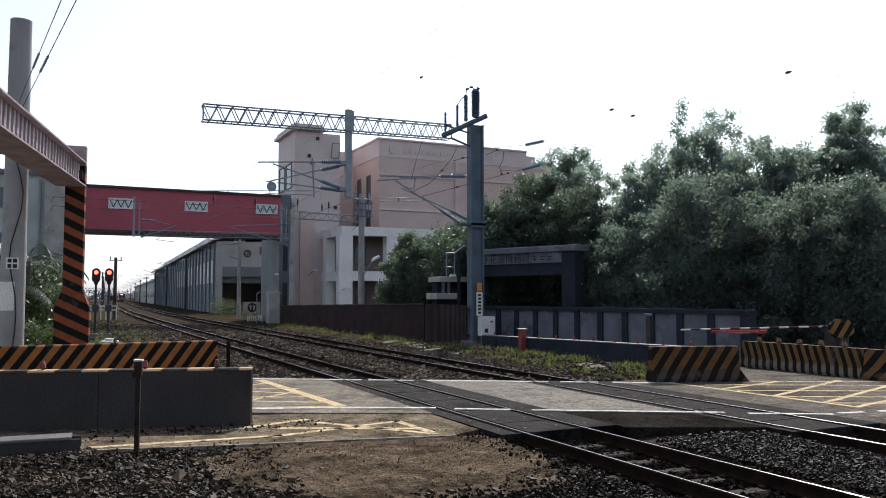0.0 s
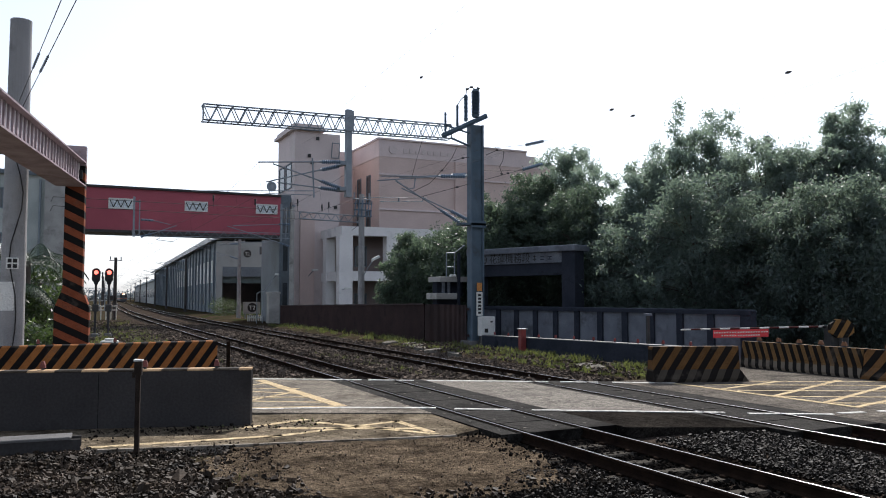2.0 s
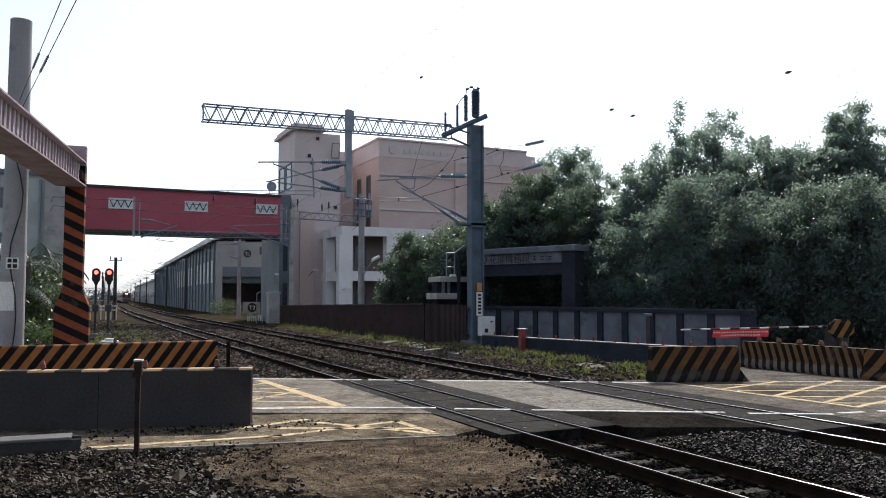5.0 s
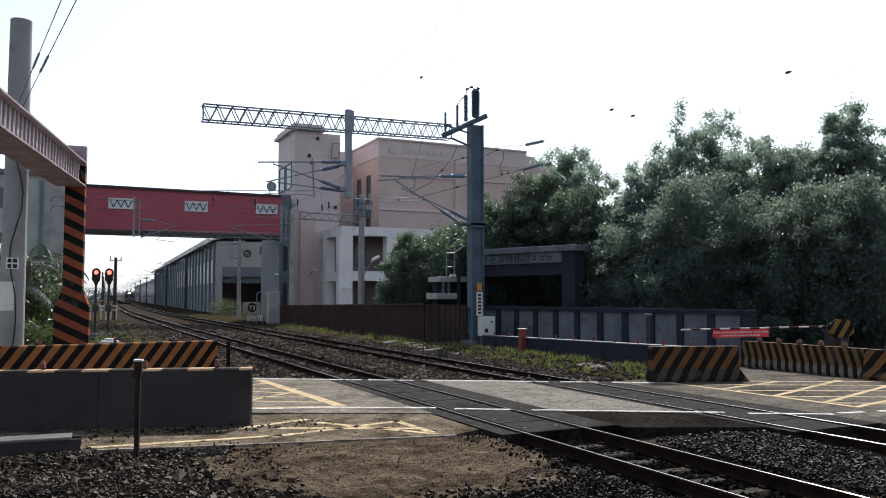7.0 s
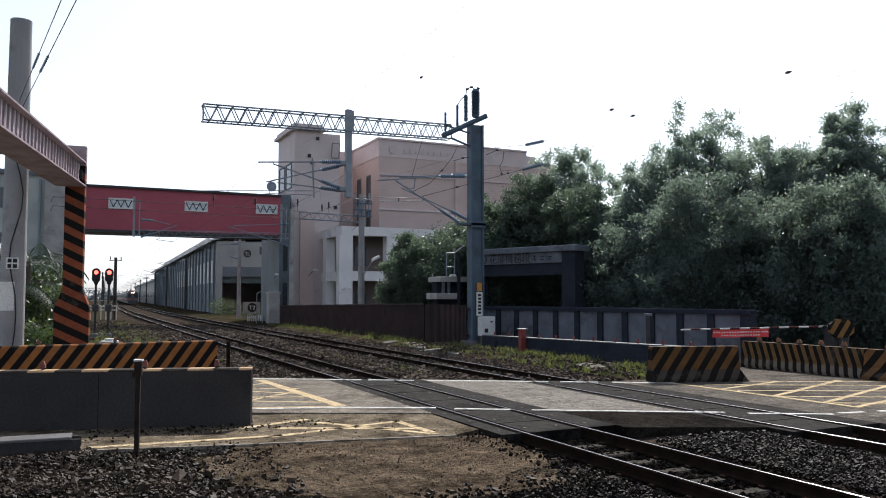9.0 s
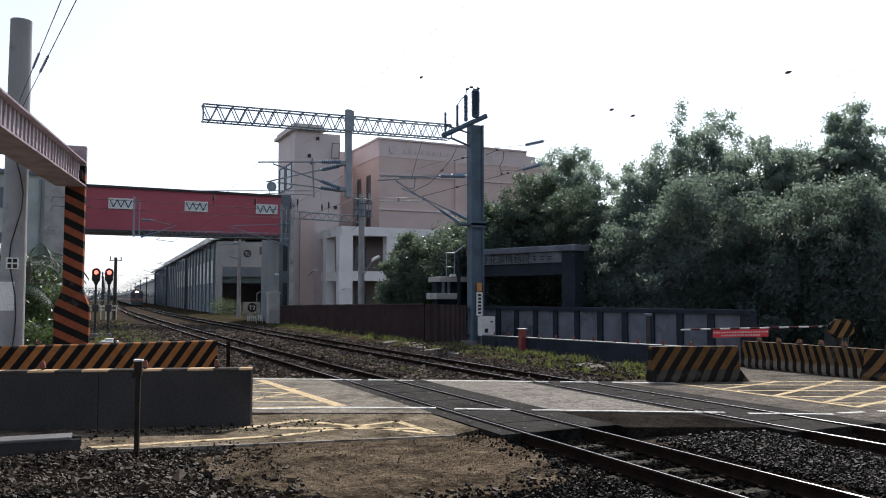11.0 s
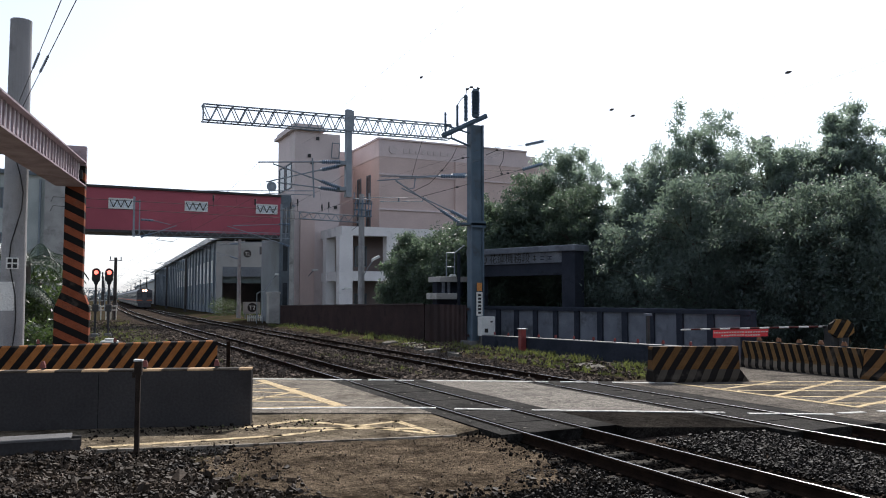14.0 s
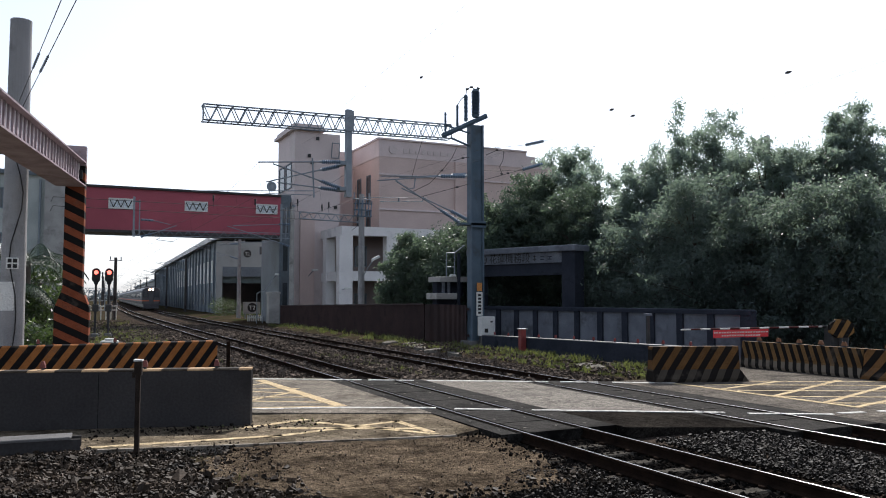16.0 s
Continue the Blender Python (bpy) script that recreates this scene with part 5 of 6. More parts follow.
def build_fence():
    t = thing("corrugated_fence", pose(0, 0, 0), "rusty brown corrugated metal fence beside the tracks", "fence")
    a, b = (16.25, 65.0), (16.7, 37.0)
    n = 14
    for i in range(n):
        u0, u1 = i / n, (i + 1) / n
        p, q = Vector(a).lerp(Vector(b), u0), Vector(a).lerp(Vector(b), u1 - 0.0003)
        h = 1.42 + 0.36 * u0
        k = 26
        ring0, ring1 = [], []
        s = Shape()
        vs, fs = [], []
        for j in range(k + 1):
            c = p.lerp(q, j / k)
            dx = 0.035 if j % 2 else -0.035
            vs += [(c.x + dx, c.y, -0.2), (c.x + dx, c.y, h), (c.x + dx + 0.01, c.y, -0.2), (c.x + dx + 0.01, c.y, h)]
        for j in range(k):
            o = 4 * j
            fs += [(o, o + 4, o + 5, o + 1), (o + 2, o + 3, o + 7, o + 6), (o + 1, o + 5, o + 7, o + 3)]
        part("sheet", s.add(vs, fs), RUST_FENCE, t)
        part("post", Shape().box(p.x + 0.06, p.x + 0.12, p.y - 0.04, p.y + 0.04, -0.2, h - 0.02), RUST_FENCE, t)
        for z in (h - 0.06,):
            part("fence_rail", Shape().loft([[(c.x - 0.1, c.y, z), (c.x - 0.04, c.y, z), (c.x - 0.04, c.y, z + 0.08), (c.x - 0.1, c.y, z + 0.08)] for c in (p, q)]), RUST_FENCE, t)
    g = thing("bar_gate", pose(0, 0, 0), "rusty brown gate of upright bars at the fence's end", "gate")
    for i in range(34):
        y = 36.85 - 0.135 * i
        part("bar", Shape().box(16.66, 16.70, y - 0.03, y + 0.03, -0.1, 1.74), RUST_FENCE, g)
    part("gate_rail", Shape().box(16.70, 16.76, 32.2, 37.0, 1.5, 1.6).box(16.70, 16.76, 32.2, 37.0, 0.3, 0.4), RUST_FENCE, g)
    gp = thing("gate_pillar", pose(15.78, 65.7, 0), "pale concrete gate pillar with a cap", "pillar")
    part("shaft", Shape().box(-0.45, 0.45, -0.4, 0.4, -0.3, 2.38), CONCRETE_PALE, gp)
    part("cap", Shape().box(-0.52, 0.52, -0.47, 0.47, 2.38, 2.55, 0.04), CONCRETE_PALE, gp)
    lp = thing("swing_barrier", pose(14.6, 66.5, 0), "grey steel frame and lamp arm by the gate", "barrier")
    part("frame", Shape().path([(0, 0, -0.2), (0, 0, 2.4), (0.5, 0, 2.7), (0.5, 0, -0.2)], 0.04), STEEL, lp)
    part("arm", Shape().path([(0.5, 0, 2.4), (1.6, 0, 4.0)], 0.03), STEEL, lp)
    part("lamp", Shape().box(1.5, 2.0, -0.12, 0.12, 3.95, 4.1, 0.03), SIGN_WHITE, lp)


def build_wall():
    """The depot's compound wall with its portal."""
    a, b = Vector((18.68, 34.4)), Vector((20.79, 19.73))
    m, L = run_pose(a, b)
    t = thing("wall_compound", m, "weathered grey concrete compound wall with posts, recessed panels and coping", "wall", kind="structure")
    n = 11
    for i in range(n):
        x0, x1 = L * i / n, L * (i + 1) / n
        part("panel", Shape().box(x0 + 0.14, x1 - 0.14, -0.05, 0.05, -0.2, 1.5), CONCRETE_SHADED_PALE, t)
        part("post", Shape().box(x0 - 0.14, x0 + 0.14, -0.14, 0.14, -0.2, 1.5), CONCRETE_SHADED, t)
    part("post", Shape().box(L - 0.14, L + 0.3, -0.14, 0.14, -0.2, 1.6), CONCRETE_SHADED, t)
    part("coping", Shape().box(-0.2, L + 0.3, -0.18, 0.18, 1.5, 1.68, 0.03), CONCRETE_SHADED, t)
    p = thing("entrance_portal", pose(18.6, 34.3, 0, 0, 0, -69.7), "grey concrete entrance portal with dark lettering on its beam", "gateway")
    part("beam", Shape().box(-0.5, 5.0, -0.25, 0.3, 3.66, 4.15), CONCRETE_SHADED_PALE, p)
    part("lower_beam", Shape().box(-0.4, 4.9, -0.15, 0.2, 3.1, 3.66), CONCRETE_SHADED, p)
    part("canopy", Shape().box(-0.7, 5.75, -0.45, 0.7, 4.15, 4.42, 0.03), CONCRETE_SHADED_PALE, p)
    part("column", Shape().box(4.95, 5.65, -0.3, 0.4, -0.2, 4.15), CONCRETE_SHADED, p)
    part("column", Shape().box(-0.6, 0.0, -0.3, 0.4, -0.2, 3.66), CONCRETE_SHADED, p)
    text_part("花蓮機務段", p, (1.9, -0.256, 3.74), 0.5, BLACK)
    part("emblem", Shape().path([(0.28 + 0.2 * math.cos(6.2832 * i / 16), -0.255, 3.91 + 0.2 * math.sin(6.2832 * i / 16)) for i in range(17)], 0.022, 4).tube((0.08, -0.255, 3.91), (0.48, -0.255, 3.91), 0.02, n=4), BLACK, p)
    part("worn_marks", Shape().box(3.3, 3.5, -0.256, -0.25, 3.82, 3.86).box(3.38, 3.42, -0.256, -0.25, 3.76, 4.02).box(3.3, 3.5, -0.256, -0.25, 3.95, 3.98), BLACK, p)
    part("worn_marks", Shape().box(3.72, 3.95, -0.256, -0.25, 3.80, 3.84).box(3.72, 3.95, -0.256, -0.25, 3.92, 3.96).box(4.15, 4.38, -0.256, -0.25, 3.80, 3.84).box(4.15, 4.38, -0.256, -0.25, 3.92, 3.96).box(4.24, 4.28, -0.256, -0.25, 3.84, 3.92), CONCRETE_SHADED, p)
    lw = wall_barrier((16.7, 30.6), (16.45, 17.2), 0.45, 0.14, CONCRETE_SHADED, "low dark concrete kerb wall with white edge and red reflectors", name="kerb_wall", marks=[0.9 + 1.2 * i for i in range(11)], rise=0.95)
    part("white_edge", Shape().box(0, 13.38, -0.144, 0.144, 0.425, 0.454), WHITE_EDGE, lw)
    h = thing("red_post", pose(16.35, 26.9, 0), "short red square post with a pale cap", "post")
    part("shaft", Shape().box(-0.11, 0.11, -0.11, 0.11, -0.2, 0.84), RED_PAINT, h)
    part("cap", Shape().box(-0.15, 0.15, -0.15, 0.15, 0.84, 0.87), SIGN_WHITE, h)
    d = thing("grey_post", pose(18.0, 21.4, 0), "dark grey steel post with a flat head", "post")
    part("shaft", Shape().box(-0.05, 0.05, -0.05, 0.05, -0.2, 1.47), DARK_METAL, d)
    part("head", Shape().box(-0.12, 0.12, -0.1, 0.1, 1.47, 1.54, 0.01), CONCRETE_SHADED_PALE, d)
    bo = thing("guard_booth", pose(17.2, 35.8, 0), "small grey guard booth with a flat canopy", "booth")
    part("canopy", Shape().box(-0.45, 1.4, -0.5, 0.9, 2.86, 3.12, 0.02), CONCRETE_PALE, bo)
    part("lower_slab", Shape().box(-0.65, 0.5, -0.5, 0.7, 2.0, 2.3, 0.02), CONCRETE_PALE, bo)
    for x in (-0.15, 0.15):
        part("post", Shape().box(x - 0.06, x + 0.06, -0.3, -0.18, 2.3, 2.86), CONCRETE_SHADED_PALE, bo)
    part("wall", Shape().box(-0.3, 1.2, 0.2, 0.7, -0.2, 2.86), CONCRETE_SHADED, bo)
    part("corner_post", Shape().box(0.5, 0.62, -0.62, -0.5, -0.2, 4.3), CONCRETE_SHADED, bo)
    part("ladder", Shape().path([(-0.1, -0.5, 3.1), (-0.1, -0.5, 4.3), (0.35, -0.5, 4.3), (0.35, -0.5, 3.1)], 0.03).path([(-0.1, -0.5, 3.6), (0.35, -0.5, 3.6)], 0.025).path([(0.35, -0.5, 4.3), (0.9, -0.5, 4.7)], 0.03), STEEL, bo)
    part("lamp", Shape().box(0.05, 0.35, -0.7, -0.5, 3.12, 3.22, 0.02), SIGN_WHITE, bo)


def build_signals():
    for x, y, fy in ((1.62, 48.0, 0), (2.28, 47.8, 1)):
        t = thing("railway_signal", pose(x, y, 0.2, 0, 0, -4), "black railway signal showing a lit red lamp on a rusty post", "signal", "signals beside the track")
        part("post", Shape().tube((0, 0, -0.5), (0, 0, 2.75), 0.07, 0.06, 10), CREOSOTE, t)
        part("base", Shape().box(-0.2, 0.2, -0.2, 0.2, -0.5, -0.1, 0.05), CONCRETE, t)
        part("ladder_rung", Shape().path([(0.05, 0.1, 0.2), (0.3, 0.1, -0.35)], 0.03, 5), CREOSOTE, t)
        n = 20
        # a tall rounded head with flat sides
        body = Shape().loft([[(0.22 * math.cos(6.2832 * i / n), yy, (3.28 if i < n / 2 else 2.92) + 0.22 * math.sin(6.2832 * (i + 0.0) / n)) for i in range(n)] for yy in (-0.12, 0.12)])
        hd = part("head", body, BLACK, t)
        part("lens", Shape().loft([[(r * math.cos(6.2832 * i / n), yy, 3.27 + r * math.sin(6.2832 * i / n)) for i in range(n)] for yy, r in ((-0.13, 0.115), (-0.17, 0.10))]), SIGNAL_RED, hd, "lit red lens")
        part("hood", Shape().loft([[(0.2 * math.cos(radians(20 + 14 * i)), yy, 3.27 + 0.2 * math.sin(radians(20 + 14 * i))) for i in range(11)] for yy in (-0.34, -0.12)], cap=False, close=False), BLACK, hd)
        part("neck", Shape().tube((0, 0, 2.6), (0, 0, 2.9), 0.1, 0.16, 10), BLACK, t)
        part("phone_box", Shape().box(-0.16, 0.16, -0.14, 0.1, 1.1, 1.5, 0.02), DARK_METAL, t)
    f = thing("steel_railing", pose(2.0, 86.0, 0), "white painted steel railing beside the track", "railing")
    for i in range(7):
        part("post", Shape().tube((0.47 * i, 0, -0.3), (0.47 * i, 0, 1.25), 0.045), SIGN_WHITE, f)
    for z in (0.8, 1.2):
        part("bar", Shape().tube((-0.1, 0, z), (2.95, 0, z), 0.045), SIGN_WHITE, f)
    q = thing("yard_frame", pose(0.5, 140.0, 0), "long grey steel lattice frame across the far yard", "frame")
    for i in range(9):
        part("post", Shape().box(0.8 * i - 0.06, 0.8 * i + 0.06, -0.06, 0.06, -0.3, 3.3), STEEL, q)
    part("top_beam", lattice(Shape(), (-0.3, 0, 3.55), (6.8, 0, 3.55), 0.45, 14, 0.03), STEEL, q)
    part("bar", Shape().tube((-0.3, 0, 1.5), (6.8, 0, 1.5), 0.05), STEEL, q)
    cab = thing("relay_cabinet", pose(4.25, 86.1, 0), "dark steel relay box on the timber pole", "box")
    part("casing", Shape().box(-0.3, 0.3, -0.3, 0.0, 1.75, 2.25, 0.03), DARK_METAL, cab)
    part("bracket", Shape().box(0.1, 0.6, 0.0, 0.2, 1.9, 2.05), DARK_METAL, cab)


def build_small_things():
    p = thing("marker_post", pose(0.97, 11.84, 0, 0, 0, -16), "rusty square steel post with a pale capped head", "post")
    part("stem", Shape().box(-0.031, 0.031, -0.031, 0.031, -0.25, 1.06), RUST_POST, p)
    part("head", Shape().box(-0.05, 0.05, -0.05, 0.05, 1.02, 1.21, 0.01), RUST_POST, p)
    part("cap", Shape().box(-0.056, 0.056, -0.056, 0.056, 1.21, 1.235), SIGN_WHITE, p)
    part("bracket", Shape().box(-0.075, -0.05, -0.04, 0.04, 0.98, 1.06), RUST_POST, p)
    c = thing("cable_trough", pose(-0.75, 12.38, 0, 0, 0, -4), "dark concrete cable trough lying on the gravel", "trough")
    part("trough", Shape().box(-2.6, 1.02, -0.03, 0.03, -0.25, 0.12).box(-2.6, 1.02, 0.27, 0.33, -0.25, 0.12).box(-2.6, 1.02, 0.03, 0.27, -0.25, -0.05), BARRIER_GREY, c)
    part("lid", Shape().box(-2.6, -0.3, -0.05, 0.35, 0.124, 0.16, 0.01).box(-0.29, 0.9, -0.05, 0.35, 0.124, 0.16, 0.01), CONCRETE, c)
    d = thing("thin_post", pose(4.69, 25.3, 0), "thin rusty marker post in the grass", "post")
    part("stem", Shape().box(-0.05, 0.05, -0.04, 0.04, -0.3, 0.72), RAIL_SIDE, d)
    wb = thing("white_block", pose(1.9, 38.0, 0, 0, 0, 12), "pale weathered concrete block lying in the grass", "block")
    part("slab", Shape().box(-0.36, 0.36, -0.2, 0.2, -0.2, 0.2, 0.05), SIGN_WHITE, wb)
    part("cap_piece", Shape().box(-0.2, 0.15, -0.12, 0.12, 0.2, 0.29, 0.03), SIGN_WHITE, wb)
    for x, y, w, r in ((14.0, 32.1, 0.9, 20), (13.5, 29.1, 0.7, -35), (14.0, 35.0, 0.8, 5), (13.4, 27.0, 0.5, 50), (14.6, 19.9, 0.8, 10), (14.75, 20.6, 0.6, -25), (13.6, 30.6, 0.6, 70), (14.3, 33.4, 0.7, -10)):
        sl = thing("concrete_scrap", pose(x, y, -0.02, 5, -4, r), "broken grey concrete slab lying in the verge grass", "rubble", "broken slabs on the verge")
        part("slab", Shape().loft([[(-w / 2, -0.2, z), (w * 0.36, -0.26, z), (w / 2, 0.1, z), (w * 0.1, 0.27, z), (-w * 0.46, 0.15, z)] for z in (-0.12, 0.02)]), SLAB_GREY, sl)
    # track board and shrubs by the shed
    b = thing("track_board", pose(18.1, 84.7, 0), "white board with a black round track mark", "sign")
    part("panel", Shape().box(-0.95, 0.85, -0.05, 0.05, 0.35, 1.6), CONCRETE_PALE, b)
    for x in (-0.7, 0.6):
        part("leg", Shape().box(x - 0.05, x + 0.05, -0.04, 0.04, -0.3, 0.35), STEEL, b)
    n = 18
    mk = part("mark", Shape().loft([[(0.5 * math.cos(6.2832 * i / n), yy, 1.0 + 0.5 * math.sin(6.2832 * i / n)) for i in range(n)] for yy in (-0.06, -0.05)]), BLACK, b)
    text_part("T2", mk, (0, -0.065, 0.78), 0.6, SIGN_WHITE)
    lf = thing("low_fence", pose(0, 0, 0), "low pale picket fence beside the shed's track", "fence")
    for i in range(10):
        part("picket", Shape().box(15.0 + 0.16 * i, 15.08 + 0.16 * i, 72.0, 72.06, -0.2, 0.45), SIGN_WHITE, lf)
    part("bar", Shape().box(14.95, 16.6, 72.06, 72.1, 0.2, 0.28), SIGN_WHITE, lf)
    for x, y, z in ((19.56, 66.9, 4.4), (20.73, 61.5, 2.75)):
        l = thing("wall_lamp", pose(x, y, z, 0, 0, 0), "small white lamp head on a bracket arm of the building", "lamp")
        part("arm", Shape().path([(-0.2, 1.0 if z > 4 else 0.5, -0.5 if z > 4 else 0.0), (0, 0, 0)], 0.03), STEEL, l)
        part("head", Shape().box(-0.15, 0.4, -0.14, 0.14, -0.02, 0.14, 0.04), SIGN_WHITE, l)
    # chimney behind the trees
    ch = thing("vent_pipe", pose(47.8, 42.9, 0), "pale concrete pipe rising behind the trees", "chimney")
    part("pipe", Shape().tube((0, 0, -0.3), (0, 0, 14.3), 0.22, 0.2, 12), CONCRETE_PALE, ch)


def build_crossing_gate():
    """The lowered arm with its red banner, and the striped head of the machine."""
    a, b = Vector((17.63, 19.4, 1.07)), Vector((21.65, 17.46, 1.17))
    rz = math.degrees(math.atan2(b.y - a.y, b.x - a.x))
    ry = -math.degrees(math.atan2(b.z - a.z, (b - a).to_2d().length))
    L = (b - a).length
    t = thing("crossing_barrier", pose(a.x, a.y, a.z, 0, ry, rz), "lowered red and white level crossing arm", "crossing barrier")
    part("arm", Shape().tube((0, 0, 0), (L, 0, 0), 0.026, 0.032, 10), RED_WHITE, t)
    part("arm_root", Shape().tube((L, 0, 0), (L + 0.5, 0, 0), 0.034, 0.045, 10), DARK_METAL, t)
    m = thing("barrier_machine", pose(21.78, 16.9, 0, 0, 0, rz), "level crossing machine with a yellow and black striped head", "crossing barrier")
    o = 0.37
    oc = [(o * 0.45, -o), (o, -o * 0.45), (o, o * 0.45), (o * 0.45, o), (-o * 0.45, o), (-o, o * 0.45), (-o, -o * 0.45), (-o * 0.45, -o)]
    part("striped_head", Shape().loft([[(u, y, 1.13 + 0.75 * v) for u, v in oc] for y in (-0.1, 0.05)]), STRIPE_BLOCK_HEAD, m, "striped octagonal plate")
    part("cabinet", Shape().box(-0.25, 0.3, 0.08, 0.6, -0.2, 1.2, 0.03), DARK_METAL, m)
    part("stem", Shape().tube((0, 0, -0.2), (0, 0, 0.9), 0.06), DARK_METAL, m)
    ban = thing("banner", pose(a.x, a.y, a.z, 0, ry, rz), "red cloth banner with white unreadable writing hanging from the arm", "banner")
    strips = []
    x0, w, n = 1.02, 1.75, 7
    for i in range(n):
        xa = x0 + w * i / n
        st = part("strip", Shape().box(0, w / n + 0.003, -0.006, 0.006, -0.285, -0.03), BANNER_RED, ban)
        st.matrix_basis = pose(xa, 0, 0)
        bars = Shape()
        for z in (-0.12, -0.22):
            for q in range(3):
                if not (z < -0.2 and i in (0, n - 1)):
                    bars.box(0.02 + 0.08 * q, 0.07 + 0.08 * q, -0.009, -0.006, z - 0.022, z + 0.022)
        part("writing", bars, SIGN_WHITE, st, "white unreadable writing")
        strips.append((st, xa, i / (n - 1)))
    return strips


STRIPE_BLOCK_HEAD = striped("yellow and black head paint", (0.26, 0.14, 0.05), (0.012, 0.011, 0.010), 0.34, 1.0, -0.6)


def build_palm(x, y, seed, fronds=11, hgt=3.2, reach=2.4):
    rng = np.random.default_rng(seed)
    t = thing("palm", pose(x, y, -0.2), "green palm with long arching fronds among shrubs", "plant")
    part("stem", Shape().tube((0, 0, 0), (0.05, 0, hgt * 0.7), 0.14, 0.1, 8), BARK, t)
    for k in range(fronds):
        a, up = 6.2832 * k / fronds + rng.normal(0, 0.2), rng.uniform(0.5, 1.5)
        s = Shape()
        pts = []
        for j in range(11):
            u = j / 10
            r = reach * u * (1 - 0.15 * u)
            pts.append(Vector((math.cos(a) * r, math.sin(a) * r, hgt * 0.7 + up * 1.6 * u - 2.3 * u * u)))
        s.path(pts, 0.018, 4)
        side = Vector((-math.sin(a), math.cos(a), 0))
        for j in range(1, 40):
            u = j / 40 * 10
            i = min(9, int(u))
            p = pts[i].lerp(pts[i + 1], u - i)
            ln = 0.62 * math.sin(math.pi * min(0.97, j / 40 + 0.08)) + 0.08
            d = (pts[i + 1] - pts[i]).normalized()
            for sg in (-1, 1):
                tip = p + (side * sg * 0.75 + d * 0.55 + Vector((0, 0, -0.6))) * ln
                s.add([p + d * 0.02, p - d * 0.02, tip], [(0, 1, 2)])
        part("frond", s, LEAF_PALM, t)
    return t


# ---- train ----
def build_train():
    cars = []
    sec = [(-1.40, 0.95), (-1.45, 1.2), (-1.45, 2.85), (-1.40, 3.2), (1.40, 3.2), (1.45, 2.85), (1.45, 1.2), (1.40, 0.95)]
    top = [(-1.42, 3.2), (-1.25, 3.5), (-0.8, 3.7), (0.0, 3.78), (0.8, 3.7), (1.25, 3.5), (1.42, 3.2)]
    for c in range(13):
        t = thing("train_car", pose(0, 0, 0), "grey passenger train car with a dark flat front and lit headlamps" if c == 0 else "grey passenger train car with an orange stripe", "train car", "cars of the train")
        # local +y points back along the train
        part("body", Shape().loft([[(x * k, y, z) for x, z in sec] for y, k in ((0.0, 0.95), (0.25, 1.0), (19.5, 1.0))]), TRAIN_SILVER, t)
        part("roof", Shape().loft([[(x * k, y, 3.2 + (z - 3.2) * k) for x, z in top] for y, k in ((-0.05, 0.95), (0.3, 1.0), (19.5, 1.0))]), TRAIN_DARK, t, "dark grey roof")
        part("roof_unit", Shape().box(-0.8, 0.8, 5.0, 8.0, 3.7, 4.0, 0.06), TRAIN_DARK, t)
        part("stripe", Shape().box(-1.462, -1.45, 0.4, 19.4, 1.4, 1.6).box(1.45, 1.462, 0.4, 19.4, 1.4, 1.6), TRAIN_ORANGE, t)
        part("underframe", Shape().box(-1.2, 1.2, 0.5, 19.2, 0.45, 0.95), TRAIN_DARK, t)
        for yy in (3.0, 16.5):
            part("bogie", Shape().box(-1.0, 1.0, yy - 1.4, yy + 1.4, 0.25, 0.7, 0.05).tube((-0.62, yy - 0.9, 0.43), (0.62, yy - 0.9, 0.43), 0.42, n=14).tube((-0.62, yy + 0.9, 0.43), (0.62, yy + 0.9, 0.43), 0.42, n=14), TRAIN_DARK, t)
        for i in range(9):
            y0 = 1.6 + 1.95 * i
            for s in (-1, 1):
                xa, xb = sorted((s * 1.452, s * 1.466))
                part("window", Shape().box(xa, xb, y0, y0 + 1.5, 1.95, 2.75), WINDOW, t)
        if c == 0:
            part("front_panel", Shape().box(-1.36, 1.36, -0.03, 0.0, 1.85, 3.18), TRAIN_DARK, t, "dark upper front")
            for x0, x1 in ((-1.25, -0.45), (0.45, 1.25)):
                part("cab_window", Shape().box(x0, x1, -0.06, -0.03, 2.05, 2.9, 0.01), WINDOW, t)
            part("cab_door", Shape().box(-0.36, 0.36, -0.07, 0.0, 1.0, 2.9, 0.02), TRAIN_SILVER, t)
            part("front_stripe", Shape().box(-1.36, -0.37, -0.02, 0.0, 1.4, 1.6).box(0.37, 1.36, -0.02, 0.0, 1.4, 1.6), TRAIN_ORANGE, t)
            lamp = part("lamp_housing", Shape().box(-0.55, 0.55, -0.14, 0.2, 3.1, 3.62, 0.05), TRAIN_DARK, t)
            for x in (-0.24, 0.24):
                n = 14
                part("headlamp", Shape().loft([[(x + r * math.cos(6.2832 * i / n), yy, 3.36 + r * math.sin(6.2832 * i / n)) for i in range(n)] for yy, r in ((-0.13, 0.2), (-0.19, 0.18))]), HEADLIGHT, lamp, "lit headlamp")
            part("coupler", Shape().box(-0.15, 0.15, -0.6, 0.3, 0.75, 1.0, 0.03), TRAIN_DARK, t)
            part("plough", Shape().box(-1.2, 1.2, -0.1, 0.1, 0.2, 0.9), TRAIN_DARK, t)
        cars.append((t, 20.0 * c))
    return cars


